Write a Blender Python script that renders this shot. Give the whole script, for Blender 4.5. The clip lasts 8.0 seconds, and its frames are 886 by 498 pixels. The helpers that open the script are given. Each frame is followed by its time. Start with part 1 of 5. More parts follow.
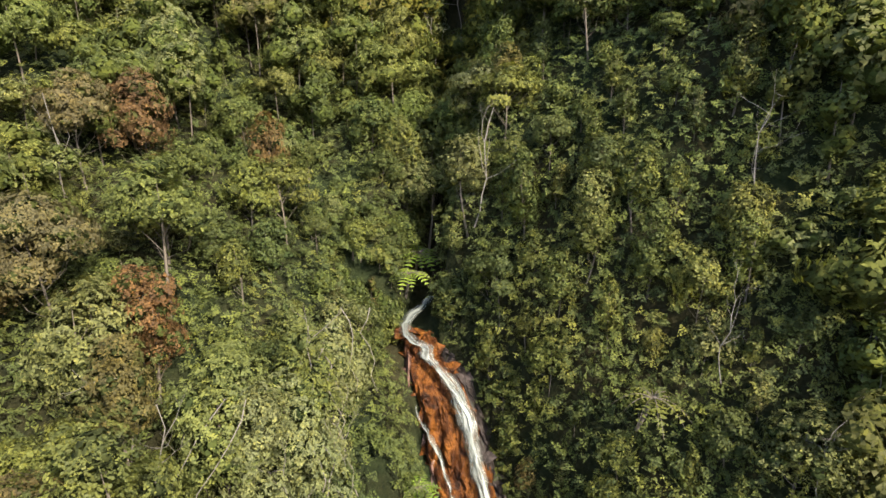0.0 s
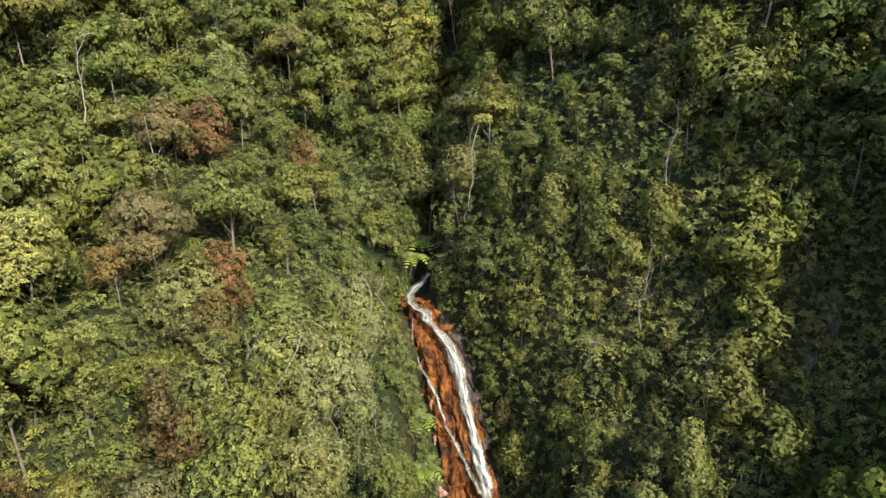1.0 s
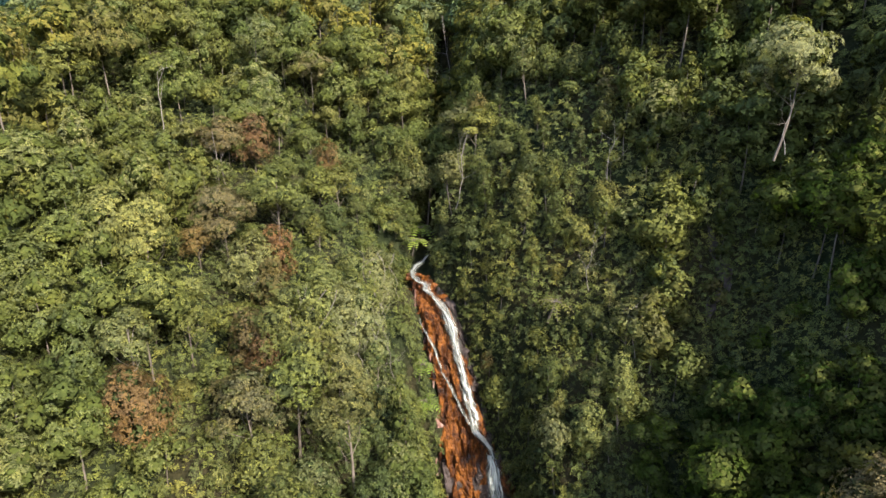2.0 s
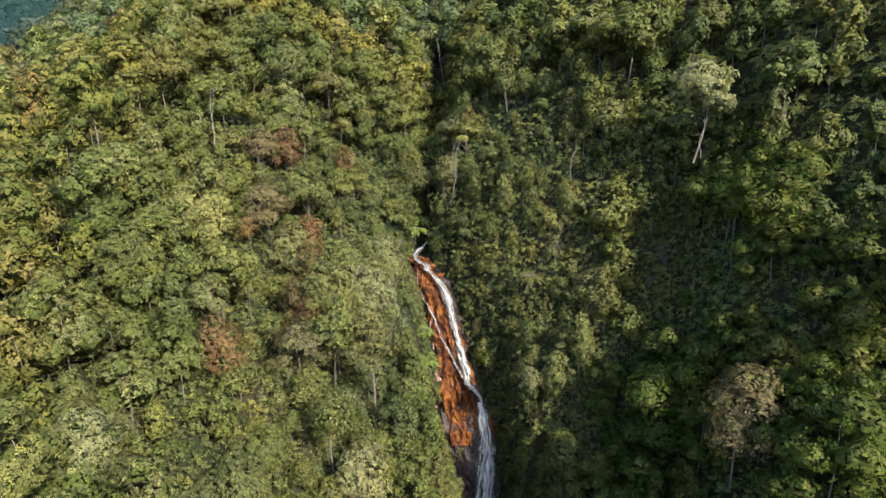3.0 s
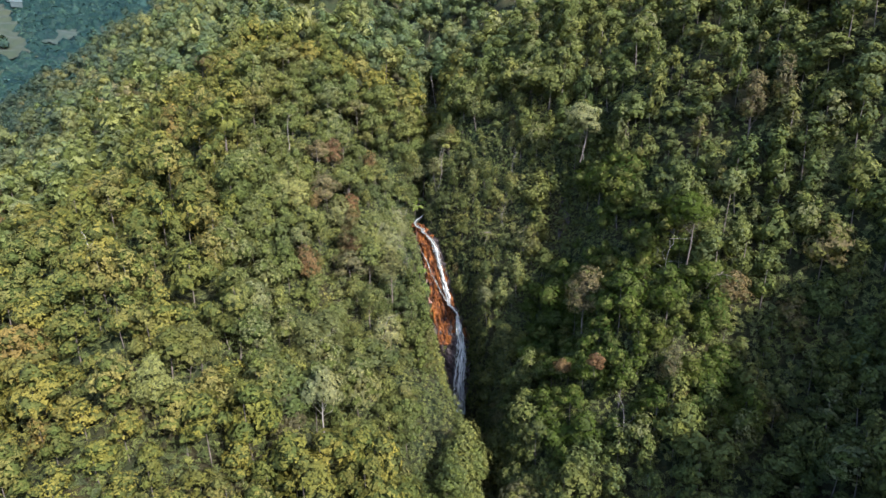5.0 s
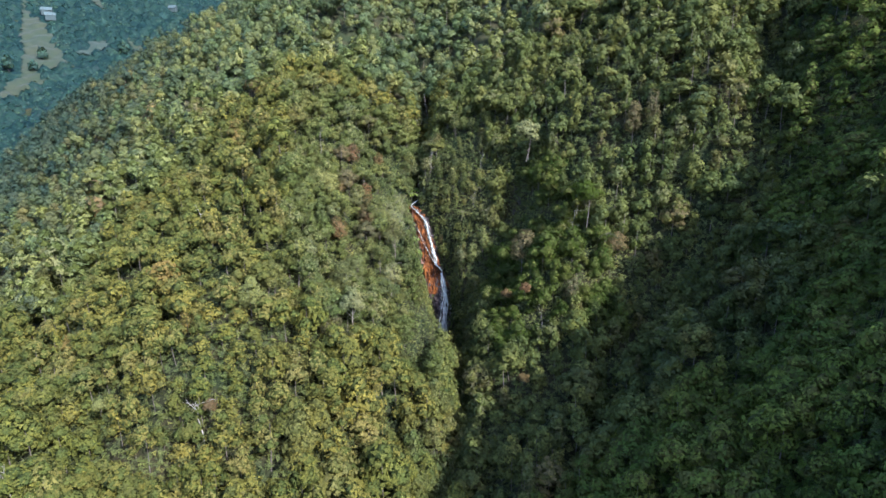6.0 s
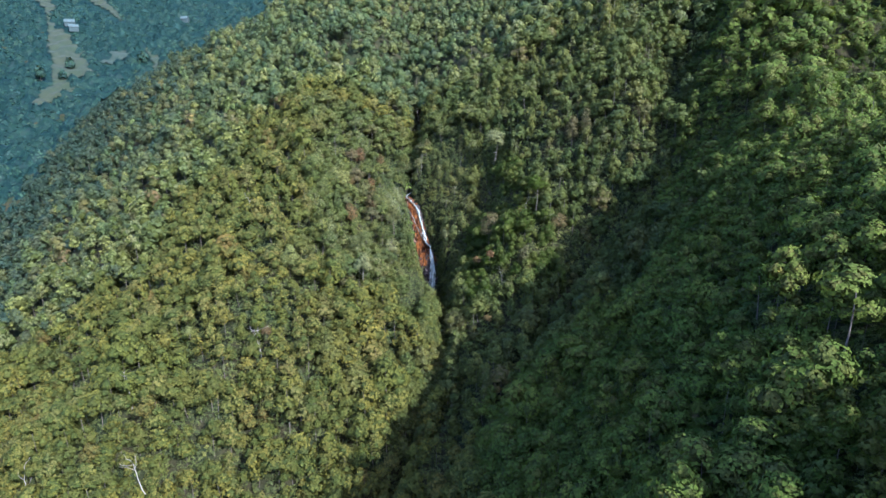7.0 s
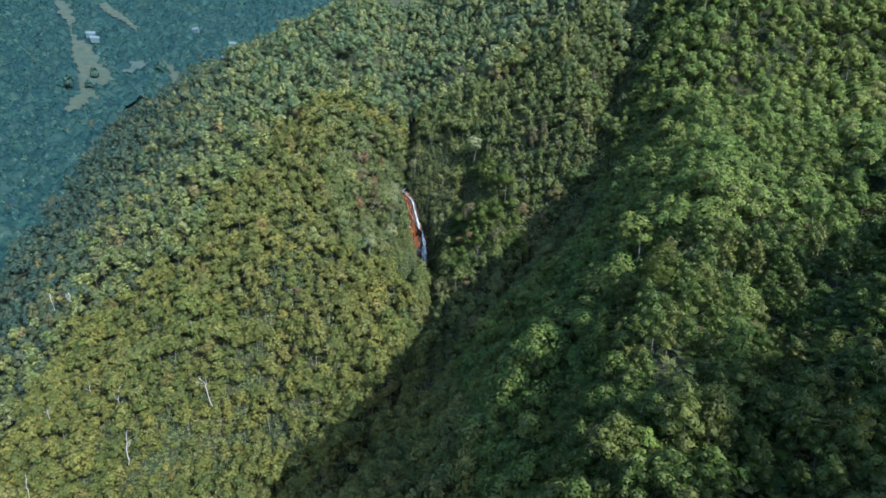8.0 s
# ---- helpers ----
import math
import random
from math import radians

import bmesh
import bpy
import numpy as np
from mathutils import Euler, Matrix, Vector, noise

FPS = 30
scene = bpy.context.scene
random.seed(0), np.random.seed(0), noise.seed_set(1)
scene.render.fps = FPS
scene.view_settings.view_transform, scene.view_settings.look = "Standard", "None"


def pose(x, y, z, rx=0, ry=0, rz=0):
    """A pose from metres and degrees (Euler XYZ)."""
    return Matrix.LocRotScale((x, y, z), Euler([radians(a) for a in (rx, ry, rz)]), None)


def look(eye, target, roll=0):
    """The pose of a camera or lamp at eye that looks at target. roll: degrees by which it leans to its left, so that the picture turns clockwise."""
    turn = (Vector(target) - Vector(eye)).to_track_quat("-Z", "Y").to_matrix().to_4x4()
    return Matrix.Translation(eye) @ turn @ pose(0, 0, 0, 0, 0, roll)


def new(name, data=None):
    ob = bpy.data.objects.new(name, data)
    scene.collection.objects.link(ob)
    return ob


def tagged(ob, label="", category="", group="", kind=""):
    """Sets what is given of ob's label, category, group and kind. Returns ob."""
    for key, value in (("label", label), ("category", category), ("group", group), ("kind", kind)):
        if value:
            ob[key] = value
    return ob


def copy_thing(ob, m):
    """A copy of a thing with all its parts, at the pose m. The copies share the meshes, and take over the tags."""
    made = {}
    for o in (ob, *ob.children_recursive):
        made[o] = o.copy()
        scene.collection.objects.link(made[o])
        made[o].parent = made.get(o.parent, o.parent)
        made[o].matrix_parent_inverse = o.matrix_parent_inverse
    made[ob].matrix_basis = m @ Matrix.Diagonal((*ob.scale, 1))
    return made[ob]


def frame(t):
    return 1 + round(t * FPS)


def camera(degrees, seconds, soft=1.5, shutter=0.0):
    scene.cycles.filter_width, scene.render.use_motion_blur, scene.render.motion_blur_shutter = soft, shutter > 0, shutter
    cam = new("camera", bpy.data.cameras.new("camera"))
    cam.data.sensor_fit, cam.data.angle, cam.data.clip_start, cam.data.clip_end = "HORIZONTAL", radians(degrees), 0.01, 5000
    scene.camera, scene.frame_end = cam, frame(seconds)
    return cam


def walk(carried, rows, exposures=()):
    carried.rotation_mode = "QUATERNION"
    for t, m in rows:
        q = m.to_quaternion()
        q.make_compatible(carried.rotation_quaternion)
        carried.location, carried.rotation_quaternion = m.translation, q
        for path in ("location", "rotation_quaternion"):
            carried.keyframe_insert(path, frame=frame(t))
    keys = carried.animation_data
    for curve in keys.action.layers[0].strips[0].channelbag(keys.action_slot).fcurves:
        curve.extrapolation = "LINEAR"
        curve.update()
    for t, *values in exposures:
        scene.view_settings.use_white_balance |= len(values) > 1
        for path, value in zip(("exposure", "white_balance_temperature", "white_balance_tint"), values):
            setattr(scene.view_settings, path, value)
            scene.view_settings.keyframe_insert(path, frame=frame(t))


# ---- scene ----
cam = camera(74, 8.0)
PATH = [
    (0.0, pose(2.38, -28.39, 12.61, 73.92, -0.02, 1.15)),
    (0.5, pose(2.61, -32.14, 13.27, 73.93, -0.03, 1.26)),
    (1.0, pose(2.82, -36.39, 13.94, 73.98, -0.06, 1.24)),
    (1.5, pose(3.02, -41.14, 14.61, 74.09, -0.11, 1.10)),
    (2.9, pose(2.57, -55.34, 16.95, 73.92, 0.24, -0.10)),
    (3.4, pose(2.61, -60.54, 17.68, 73.97, 0.13, -0.19)),
    (3.9, pose(2.73, -66.18, 18.47, 73.96, 0.08, -0.26)),
    (4.4, pose(2.91, -72.26, 19.33, 73.89, 0.08, -0.31)),
    (5.8, pose(5.12, -113.34, 24.37, 74.01, -0.15, -0.31)),
    (6.3, pose(6.20, -128.96, 26.50, 73.96, -0.11, -0.44)),
    (6.9, pose(7.38, -148.34, 29.09, 73.95, -0.07, -0.63)),
    (7.4, pose(8.25, -165.00, 31.28, 73.97, -0.05, -0.81)),
    (8.0, pose(9.19, -185.62, 33.94, 74.04, -0.02, -1.04)),
]
EXPOSURES = [(0.0, 2.01, 6300, 13), (1.6, 2.1, 6150, 16), (3.5, 2.09, 5750, 22), (4.7, 2.09, 5500, 23), (6.5, 2.22, 4900, 22), (8.0, 2.1, 4700, 17)]
walk(cam, PATH, EXPOSURES)

# ---- daylight: late sun from the right, behind the camera, and a hazy sky ----
SUN_ELEVATION, SUN_FROM = radians(37.5), Vector((0.65, -0.76, 0))
world = bpy.data.worlds.new("sky")
scene.world = world
world.use_nodes = True
sky = world.node_tree.nodes.new("ShaderNodeTexSky")
sky.sky_type, sky.sun_disc = "NISHITA", False
sky.sun_elevation = SUN_ELEVATION
sky.sun_rotation = math.atan2(SUN_FROM.x, SUN_FROM.y)
sky.dust_density = 2.0
world.node_tree.links.new(sky.outputs[0], world.node_tree.nodes["Background"].inputs[0])
world.node_tree.nodes["Background"].inputs[1].default_value = 0.15
sun = new("sun", bpy.data.lights.new("sun", "SUN"))
sun.data.energy, sun.data.angle, sun.data.color = 3.75, radians(0.6), (1.0, 0.9, 0.72)
sun.matrix_world = look(Vector(), -(SUN_FROM.normalized() * math.cos(SUN_ELEVATION) + Vector((0, 0, math.sin(SUN_ELEVATION)))))


# ---- materials ----
def material(name):
    m = bpy.data.materials.new(name)
    m.use_nodes = True
    return m, m.node_tree.nodes, m.node_tree.links, m.node_tree.nodes["Principled BSDF"]


def ramp(nodes, stops):
    r = nodes.new("ShaderNodeValToRGB")
    e = r.color_ramp.elements
    while len(e) < len(stops):
        e.new(0.5)
    for k, (at, col) in zip(e, stops):
        k.position, k.color = at, (*col, 1)
    return r


def noise_node(nodes, links, scale, detail=4.0, rough=0.6, space="Object", stretch=None):
    n = nodes.new("ShaderNodeTexNoise")
    n.inputs["Scale"].default_value, n.inputs["Detail"].default_value, n.inputs["Roughness"].default_value = scale, detail, rough
    src = nodes.new("ShaderNodeNewGeometry").outputs["Position"] if space == "World" else nodes.new("ShaderNodeTexCoord").outputs[space]
    if stretch:
        m = nodes.new("ShaderNodeMapping")
        m.inputs["Scale"].default_value = stretch
        links.new(src, m.inputs[0])
        src = m.outputs[0]
    links.new(src, n.inputs["Vector"])
    return n


def mixed(nodes, links, a, b, fac, blend="MIX"):
    m = nodes.new("ShaderNodeMix")
    m.data_type, m.blend_type = "RGBA", blend
    for sock, v in ((m.inputs[0], fac), (m.inputs[6], a), (m.inputs[7], b)):
        if hasattr(v, "is_output"):
            links.new(v, sock)
        else:
            sock.default_value = v if isinstance(v, float) else (*v, 1)
    return m.outputs[2]


def bumped(nodes, links, bsdf, height, strength, distance):
    b = nodes.new("ShaderNodeBump")
    b.inputs["Strength"].default_value, b.inputs["Distance"].default_value = strength, distance
    links.new(height, b.inputs["Height"])
    links.new(b.outputs[0], bsdf.inputs["Normal"])


def leaf_material(name, stops, jitter=0.25, through_light=0.28, gloss=0.6, grain_scale=1.7, cells=12.5, fill=0.78, flecks=True, flutter=1.0, contrast=1.0, shine=0.1):
    """Leaves whose tint goes plant by plant (tone), patch by patch and leaf by leaf."""
    m, nodes, links, bsdf = material(name)
    attr = nodes.new("ShaderNodeAttribute")
    attr.attribute_name = "tone"
    info = nodes.new("ShaderNodeObjectInfo")
    add = nodes.new("ShaderNodeMath")
    add.operation = "ADD"
    links.new(attr.outputs["Fac"], add.inputs[0])
    links.new(info.outputs["Random"], add.inputs[1])
    fract = nodes.new("ShaderNodeMath")
    fract.operation = "FRACT"
    links.new(add.outputs[0], fract.inputs[0])
    base = ramp(nodes, stops)
    links.new(fract.outputs[0], base.inputs[0])
    geo = nodes.new("ShaderNodeNewGeometry")
    leaf = ramp(nodes, [(0.0, (1 - jitter, 1 - jitter, 1 - jitter * 0.6)), (0.55, (1, 1, 1)), (1.0, (1 + jitter * 1.2, 1 + jitter * 0.9, 1))])
    links.new(geo.outputs["Random Per Island"], leaf.inputs[0])
    col = mixed(nodes, links, base.outputs[0], leaf.outputs[0], 1.0, "MULTIPLY")
    patch = ramp(nodes, [(0.3, (0.75, 0.85, 0.85)), (0.7, (1.16, 1.1, 0.97))])
    links.new(noise_node(nodes, links, 0.11, 3.0, space="World").outputs["Fac"], patch.inputs[0])
    col = mixed(nodes, links, col, patch.outputs[0], 1.0, "MULTIPLY")
    if flecks:
        grain = noise_node(nodes, links, grain_scale, 5.0, 0.75, space="World")
        fleck = ramp(nodes, [(0.3, (1 - 0.34 * contrast, 1 - 0.31 * contrast, 1 - 0.3 * contrast)), (0.47, (0.97, 0.97, 0.98)), (0.68, (1 + 0.16 * contrast, 1 + 0.14 * contrast, 1.06))])
        links.new(grain.outputs["Fac"], fleck.inputs[0])
        col = mixed(nodes, links, col, fleck.outputs[0], 1.0, "MULTIPLY")
    if cells:
        warp = noise_node(nodes, links, cells * 0.8, 2.0, space="World")
        shift = nodes.new("ShaderNodeMixRGB")
        shift.blend_type, shift.inputs[0].default_value = "ADD", 0.8 / cells
        links.new(nodes.new("ShaderNodeNewGeometry").outputs["Position"], shift.inputs[1])
        links.new(warp.outputs["Color"], shift.inputs[2])
        spray = nodes.new("ShaderNodeTexVoronoi")
        spray.distance = "MANHATTAN"
        spray.inputs["Scale"].default_value = cells
        links.new(shift.outputs[0], spray.inputs["Vector"])
        blade = ramp(nodes, [(0.1, (1 - 0.28 * contrast, 1 - 0.25 * contrast, 1 - 0.22 * contrast)), (0.5, (1, 1, 1)), (0.9, (1 + 0.25 * contrast, 1 + 0.2 * contrast, 1.04))])
        links.new(spray.outputs["Color"], blade.inputs[0])
        col = mixed(nodes, links, col, blade.outputs[0], 1.0, "MULTIPLY")
        turn = nodes.new("ShaderNodeVectorMath")
        turn.operation = "MULTIPLY_ADD"
        links.new(spray.outputs["Color"], turn.inputs[0])
        turn.inputs[1].default_value, turn.inputs[2].default_value = (flutter,) * 3, (-flutter / 2,) * 3
        tilted = nodes.new("ShaderNodeVectorMath")
        links.new(turn.outputs[0], tilted.inputs[0])
        links.new(geo.outputs["Normal"], tilted.inputs[1])
        facing = nodes.new("ShaderNodeVectorMath")
        facing.operation = "NORMALIZE"
        links.new(tilted.outputs[0], facing.inputs[0])
        links.new(facing.outputs[0], bsdf.inputs["Normal"])
    links.new(col, bsdf.inputs["Base Color"])
    bsdf.inputs["Roughness"].default_value = gloss
    bsdf.inputs["Specular IOR Level"].default_value = shine
    trans = nodes.new("ShaderNodeBsdfTranslucent")
    links.new(mixed(nodes, links, col, (1.2, 1.25, 0.5), 1.0, "MULTIPLY"), trans.inputs[0])
    mix = nodes.new("ShaderNodeMixShader")
    mix.inputs[0].default_value = through_light
    links.new(bsdf.outputs[0], mix.inputs[1])
    links.new(trans.outputs[0], mix.inputs[2])
    last = mix
    if cells:
        solid = nodes.new("ShaderNodeMath")
        solid.operation, solid.inputs[1].default_value = "LESS_THAN", fill
        links.new(spray.outputs["Distance"], solid.inputs[0])
        last = nodes.new("ShaderNodeMixShader")
        links.new(solid.outputs[0], last.inputs[0])
        links.new(nodes.new("ShaderNodeBsdfTransparent").outputs[0], last.inputs[1])
        links.new(mix.outputs[0], last.inputs[2])
    links.new(last.outputs[0], nodes["Material Output"].inputs[0])
    return m


OLIVE, DARK, GREEN, LIME, GREY = (0.118, 0.123, 0.033), (0.058, 0.071, 0.026), (0.093, 0.109, 0.03), (0.126, 0.138, 0.035), (0.124, 0.128, 0.052)
TAN, RUST = (0.092, 0.08, 0.038), (0.116, 0.066, 0.03)
LEAF_TONES = [(0.0, OLIVE), (0.12, DARK), (0.24, GREEN), (0.36, GREY), (0.46, GREEN), (0.56, DARK), (0.66, OLIVE), (0.76, LIME), (0.84, OLIVE), (0.89, GREY), (0.92, TAN), (0.945, OLIVE), (0.965, (0.112, 0.074, 0.032)), (0.985, OLIVE)]
M_LEAF = leaf_material("forest_leaf", LEAF_TONES, gloss=0.5, flutter=1.25)
MID_TONES = [(0.0, (0.1155, 0.1044, 0.0207)), (0.1, (0.0587, 0.0633, 0.0165)), (0.2, (0.0901, 0.0932, 0.0180)), (0.32, (0.1135, 0.1044, 0.0309)), (0.44, (0.0960, 0.0959, 0.0180)), (0.54, (0.0607, 0.0652, 0.0165)), (0.64, (0.1135, 0.1034, 0.0207)), (0.74, (0.1233, 0.1118, 0.0216)), (0.82, (0.0803, 0.0838, 0.0172)), (0.88, (0.1155, 0.1053, 0.0327)), (0.92, (0.1070, 0.0926, 0.0224)), (0.95, (0.0979, 0.0932, 0.0189)), (0.975, (0.1079, 0.0778, 0.0235)), (0.99, (0.1155, 0.1044, 0.0207))]
M_MID = leaf_material("woods_leaf", MID_TONES, 0.16, through_light=0.22, cells=6.0, fill=0.85, flutter=0.5, contrast=0.5, shine=0.03)
# Woods tones turned darker and greener: the wall's shade is put into colour.
M_WALL = leaf_material("shade_darkened_wall_leaf", [(0.0, (0.076, 0.088, 0.021)), (0.1, (0.04, 0.054, 0.018)), (0.2, (0.062, 0.078, 0.019)), (0.32, (0.086, 0.09, 0.034)), (0.44, (0.066, 0.08, 0.019)), (0.54, (0.042, 0.056, 0.018)), (0.64, (0.08, 0.088, 0.021)), (0.76, (0.094, 0.1, 0.022)), (0.86, (0.054, 0.068, 0.019)), (0.92, (0.084, 0.07, 0.028)), (0.96, (0.074, 0.085, 0.02))], 0.16, through_light=0.22, cells=6.0, fill=0.85, flutter=0.5, contrast=0.5)
M_UPPER = leaf_material("upper_forest_leaf", LEAF_TONES, through_light=0.22, cells=3.6, fill=0.85, flutter=0.4, contrast=0.45)
# Flank, edge and high leaves: cooler copies that carry haze in their colour.
M_FLANK = leaf_material("hazed_flank_leaf", [(0.0, (0.0540, 0.0679, 0.0295)), (0.25, (0.0360, 0.0514, 0.0259)), (0.5, (0.0750, 0.0805, 0.0302)), (0.75, (0.0420, 0.0572, 0.0281)), (1.0, (0.0990, 0.0892, 0.0302))], cells=3.6, fill=0.85, flutter=0.4, contrast=0.45)
M_EDGE = leaf_material("hazier_edge_leaf", [(0.0, (0.0309, 0.0495, 0.0311)), (0.25, (0.0206, 0.0369, 0.0257)), (0.5, (0.0427, 0.0582, 0.0326)), (0.75, (0.0236, 0.0417, 0.0280)), (1.0, (0.0559, 0.0640, 0.0326))], 0.16, cells=3.6, fill=0.85, flutter=0.4, contrast=0.45)
M_HIGH = leaf_material("hazed_high_leaf", [(0.0, (0.0865, 0.1006, 0.0333)), (0.2, (0.0432, 0.0600, 0.0277)), (0.4, (0.0661, 0.0890, 0.0309)), (0.6, (0.0509, 0.0716, 0.0301)), (0.8, (0.1068, 0.1122, 0.0359)), (1.0, (0.0763, 0.0967, 0.0342))], through_light=0.22, cells=3.6, fill=0.85, flutter=0.4, contrast=0.45)
# Undergrowth leaves, darkened in colour to give the gaps their shade.
M_DARK = leaf_material("shaded_gap_leaf", [(0.0, DARK), (0.4, GREEN), (0.7, DARK), (0.9, OLIVE)])
M_LIME = leaf_material("yellow_green_leaf", [(0.0, (0.122, 0.134, 0.04)), (0.5, (0.132, 0.138, 0.046)), (1.0, (0.108, 0.128, 0.034))])
M_FERN = leaf_material("fern_frond", [(0.0, (0.125, 0.18, 0.028)), (1.0, (0.16, 0.2, 0.032))], 0.2, cells=0)
M_RUST = leaf_material("rust_leaf", [(0.0, RUST), (0.4, (0.116, 0.076, 0.031)), (0.7, (0.095, 0.08, 0.03)), (1.0, (0.1, 0.062, 0.031))])
M_TAN = leaf_material("dry_tan_leaf", [(0.0, TAN), (0.5, (0.085, 0.078, 0.038)), (1.0, (0.1, 0.082, 0.038))])
M_GREY = leaf_material("grey_green_leaf", [(0.0, (0.15, 0.155, 0.066)), (0.5, (0.168, 0.168, 0.072)), (1.0, (0.138, 0.147, 0.062))])
M_DULL = leaf_material("dull_green_leaf", [(0.0, (0.082, 0.094, 0.03)), (0.5, (0.09, 0.1, 0.036)), (1.0, (0.074, 0.086, 0.028))])
# Far woods: distance haze is put into the leaf colour as blue-green.
M_FAR = leaf_material("hazed_far_leaf", [(0.0, (0.0161, 0.0381, 0.0296)), (0.14, (0.0263, 0.0486, 0.0332)), (0.28, (0.0103, 0.0289, 0.0253)), (0.42, (0.0194, 0.0419, 0.0309)), (0.56, (0.0094, 0.0275, 0.0247)), (0.7, (0.0230, 0.0464, 0.0320)), (0.82, (0.0128, 0.0334, 0.0284)), (0.92, (0.0322, 0.0518, 0.0320)), (1.0, (0.0251, 0.0579, 0.0505))], 0.3, through_light=0.15, grain_scale=0.35, cells=1.1, fill=2.0, flutter=0.5)
# Darker copy below the sprays: shade between crowns put into colour, with the haze.
M_FAR_DEEP = leaf_material("hazed_shaded_inner_leaf", [(0.0, (0.0073, 0.0210, 0.0169)), (0.14, (0.0121, 0.0267, 0.0192)), (0.28, (0.0047, 0.0159, 0.0145)), (0.42, (0.0089, 0.0231, 0.0178)), (0.56, (0.0044, 0.0151, 0.0142)), (0.7, (0.0105, 0.0255, 0.0184)), (0.82, (0.0060, 0.0184, 0.0163)), (0.92, (0.0148, 0.0285, 0.0184)), (1.0, (0.0114, 0.0317, 0.0290))], 0.3, through_light=0.15, grain_scale=0.35, cells=1.1, fill=2.0, flutter=0.5)
# The spur's own deep green, darkened further to paint in shade there.
M_SPUR = leaf_material("shade_deepened_green_leaf", [(0.0, (0.0330, 0.0496, 0.0067)), (0.2, (0.0217, 0.0364, 0.0059)), (0.45, (0.0416, 0.0585, 0.0074)), (0.7, (0.0243, 0.0416, 0.0067)), (0.82, (0.0539, 0.0621, 0.0103)), (0.9, (0.0435, 0.0550, 0.0081)), (0.93, (0.0739, 0.0711, 0.0163)), (0.96, (0.0348, 0.0496, 0.0081)), (0.98, (0.0609, 0.0496, 0.0192))], jitter=0.1, cells=9.0, fill=0.8, flutter=0.55, contrast=0.3, shine=0.03)
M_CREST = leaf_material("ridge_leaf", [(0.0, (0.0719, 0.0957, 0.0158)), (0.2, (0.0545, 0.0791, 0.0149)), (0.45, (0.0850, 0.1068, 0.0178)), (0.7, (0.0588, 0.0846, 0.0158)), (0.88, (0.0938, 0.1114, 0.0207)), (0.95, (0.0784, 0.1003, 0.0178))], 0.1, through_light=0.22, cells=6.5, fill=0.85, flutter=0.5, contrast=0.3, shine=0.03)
# Crown insides: the shade between leaves is painted as a darker leaf colour.
M_INNER = leaf_material("shade_dark_inner_foliage", [(0.0, (0.054, 0.062, 0.013)), (0.5, (0.042, 0.054, 0.012)), (1.0, (0.064, 0.064, 0.016))], 0.1, 0.1, 0.9, cells=5.0, fill=0.9)
M_HEART = leaf_material("shade_dark_crown_foliage", [(0.0, (0.041, 0.049, 0.014)), (0.5, (0.032, 0.043, 0.013)), (1.0, (0.047, 0.049, 0.016))], 0.1, 0.1, 0.9, cells=5.0, fill=0.85)


def bark_material(name, dark, pale):
    m, nodes, links, bsdf = material(name)
    n = noise_node(nodes, links, 5.0, 6.0, 0.7, stretch=(1, 1, 0.25))
    r = ramp(nodes, [(0.3, dark), (0.7, pale)])
    links.new(n.outputs["Fac"], r.inputs[0])
    links.new(r.outputs[0], bsdf.inputs["Base Color"])
    bsdf.inputs["Roughness"].default_value = 0.9
    bumped(nodes, links, bsdf, n.outputs["Fac"], 0.6, 0.03)
    return m


M_BARK = bark_material("pale_bark", (0.1, 0.085, 0.062), (0.24, 0.22, 0.17))
M_BARK_BROWN = bark_material("brown_bark", (0.045, 0.036, 0.026), (0.12, 0.1, 0.072))
M_BLEACHED = bark_material("sun_bleached_wood", (0.16, 0.145, 0.12), (0.34, 0.315, 0.27))
M_DEADWOOD = bark_material("bleached_wood", (0.08, 0.07, 0.055), (0.19, 0.17, 0.14))


def soil_material():
    m, nodes, links, bsdf = material("shade_dark_leaf_litter")
    big, fine = noise_node(nodes, links, 0.15, 5.0, space="World"), noise_node(nodes, links, 3.0, 8.0, 0.75, space="World")
    # Litter tones lowered so that sunlit ground reads as shade between trees.
    a = ramp(nodes, [(0.35, (0.013, 0.016, 0.008)), (0.65, (0.032, 0.033, 0.015))])
    links.new(fine.outputs["Fac"], a.inputs[0])
    b = ramp(nodes, [(0.4, (0.7, 0.9, 0.7)), (0.6, (1.2, 1.0, 0.9))])
    links.new(big.outputs["Fac"], b.inputs[0])
    links.new(mixed(nodes, links, a.outputs[0], b.outputs[0], 1.0, "MULTIPLY"), bsdf.inputs["Base Color"])
    bsdf.inputs["Roughness"].default_value = 1.0
    bsdf.inputs["Specular IOR Level"].default_value = 0.1
    bumped(nodes, links, bsdf, fine.outputs["Fac"], 1.0, 0.3)
    return m


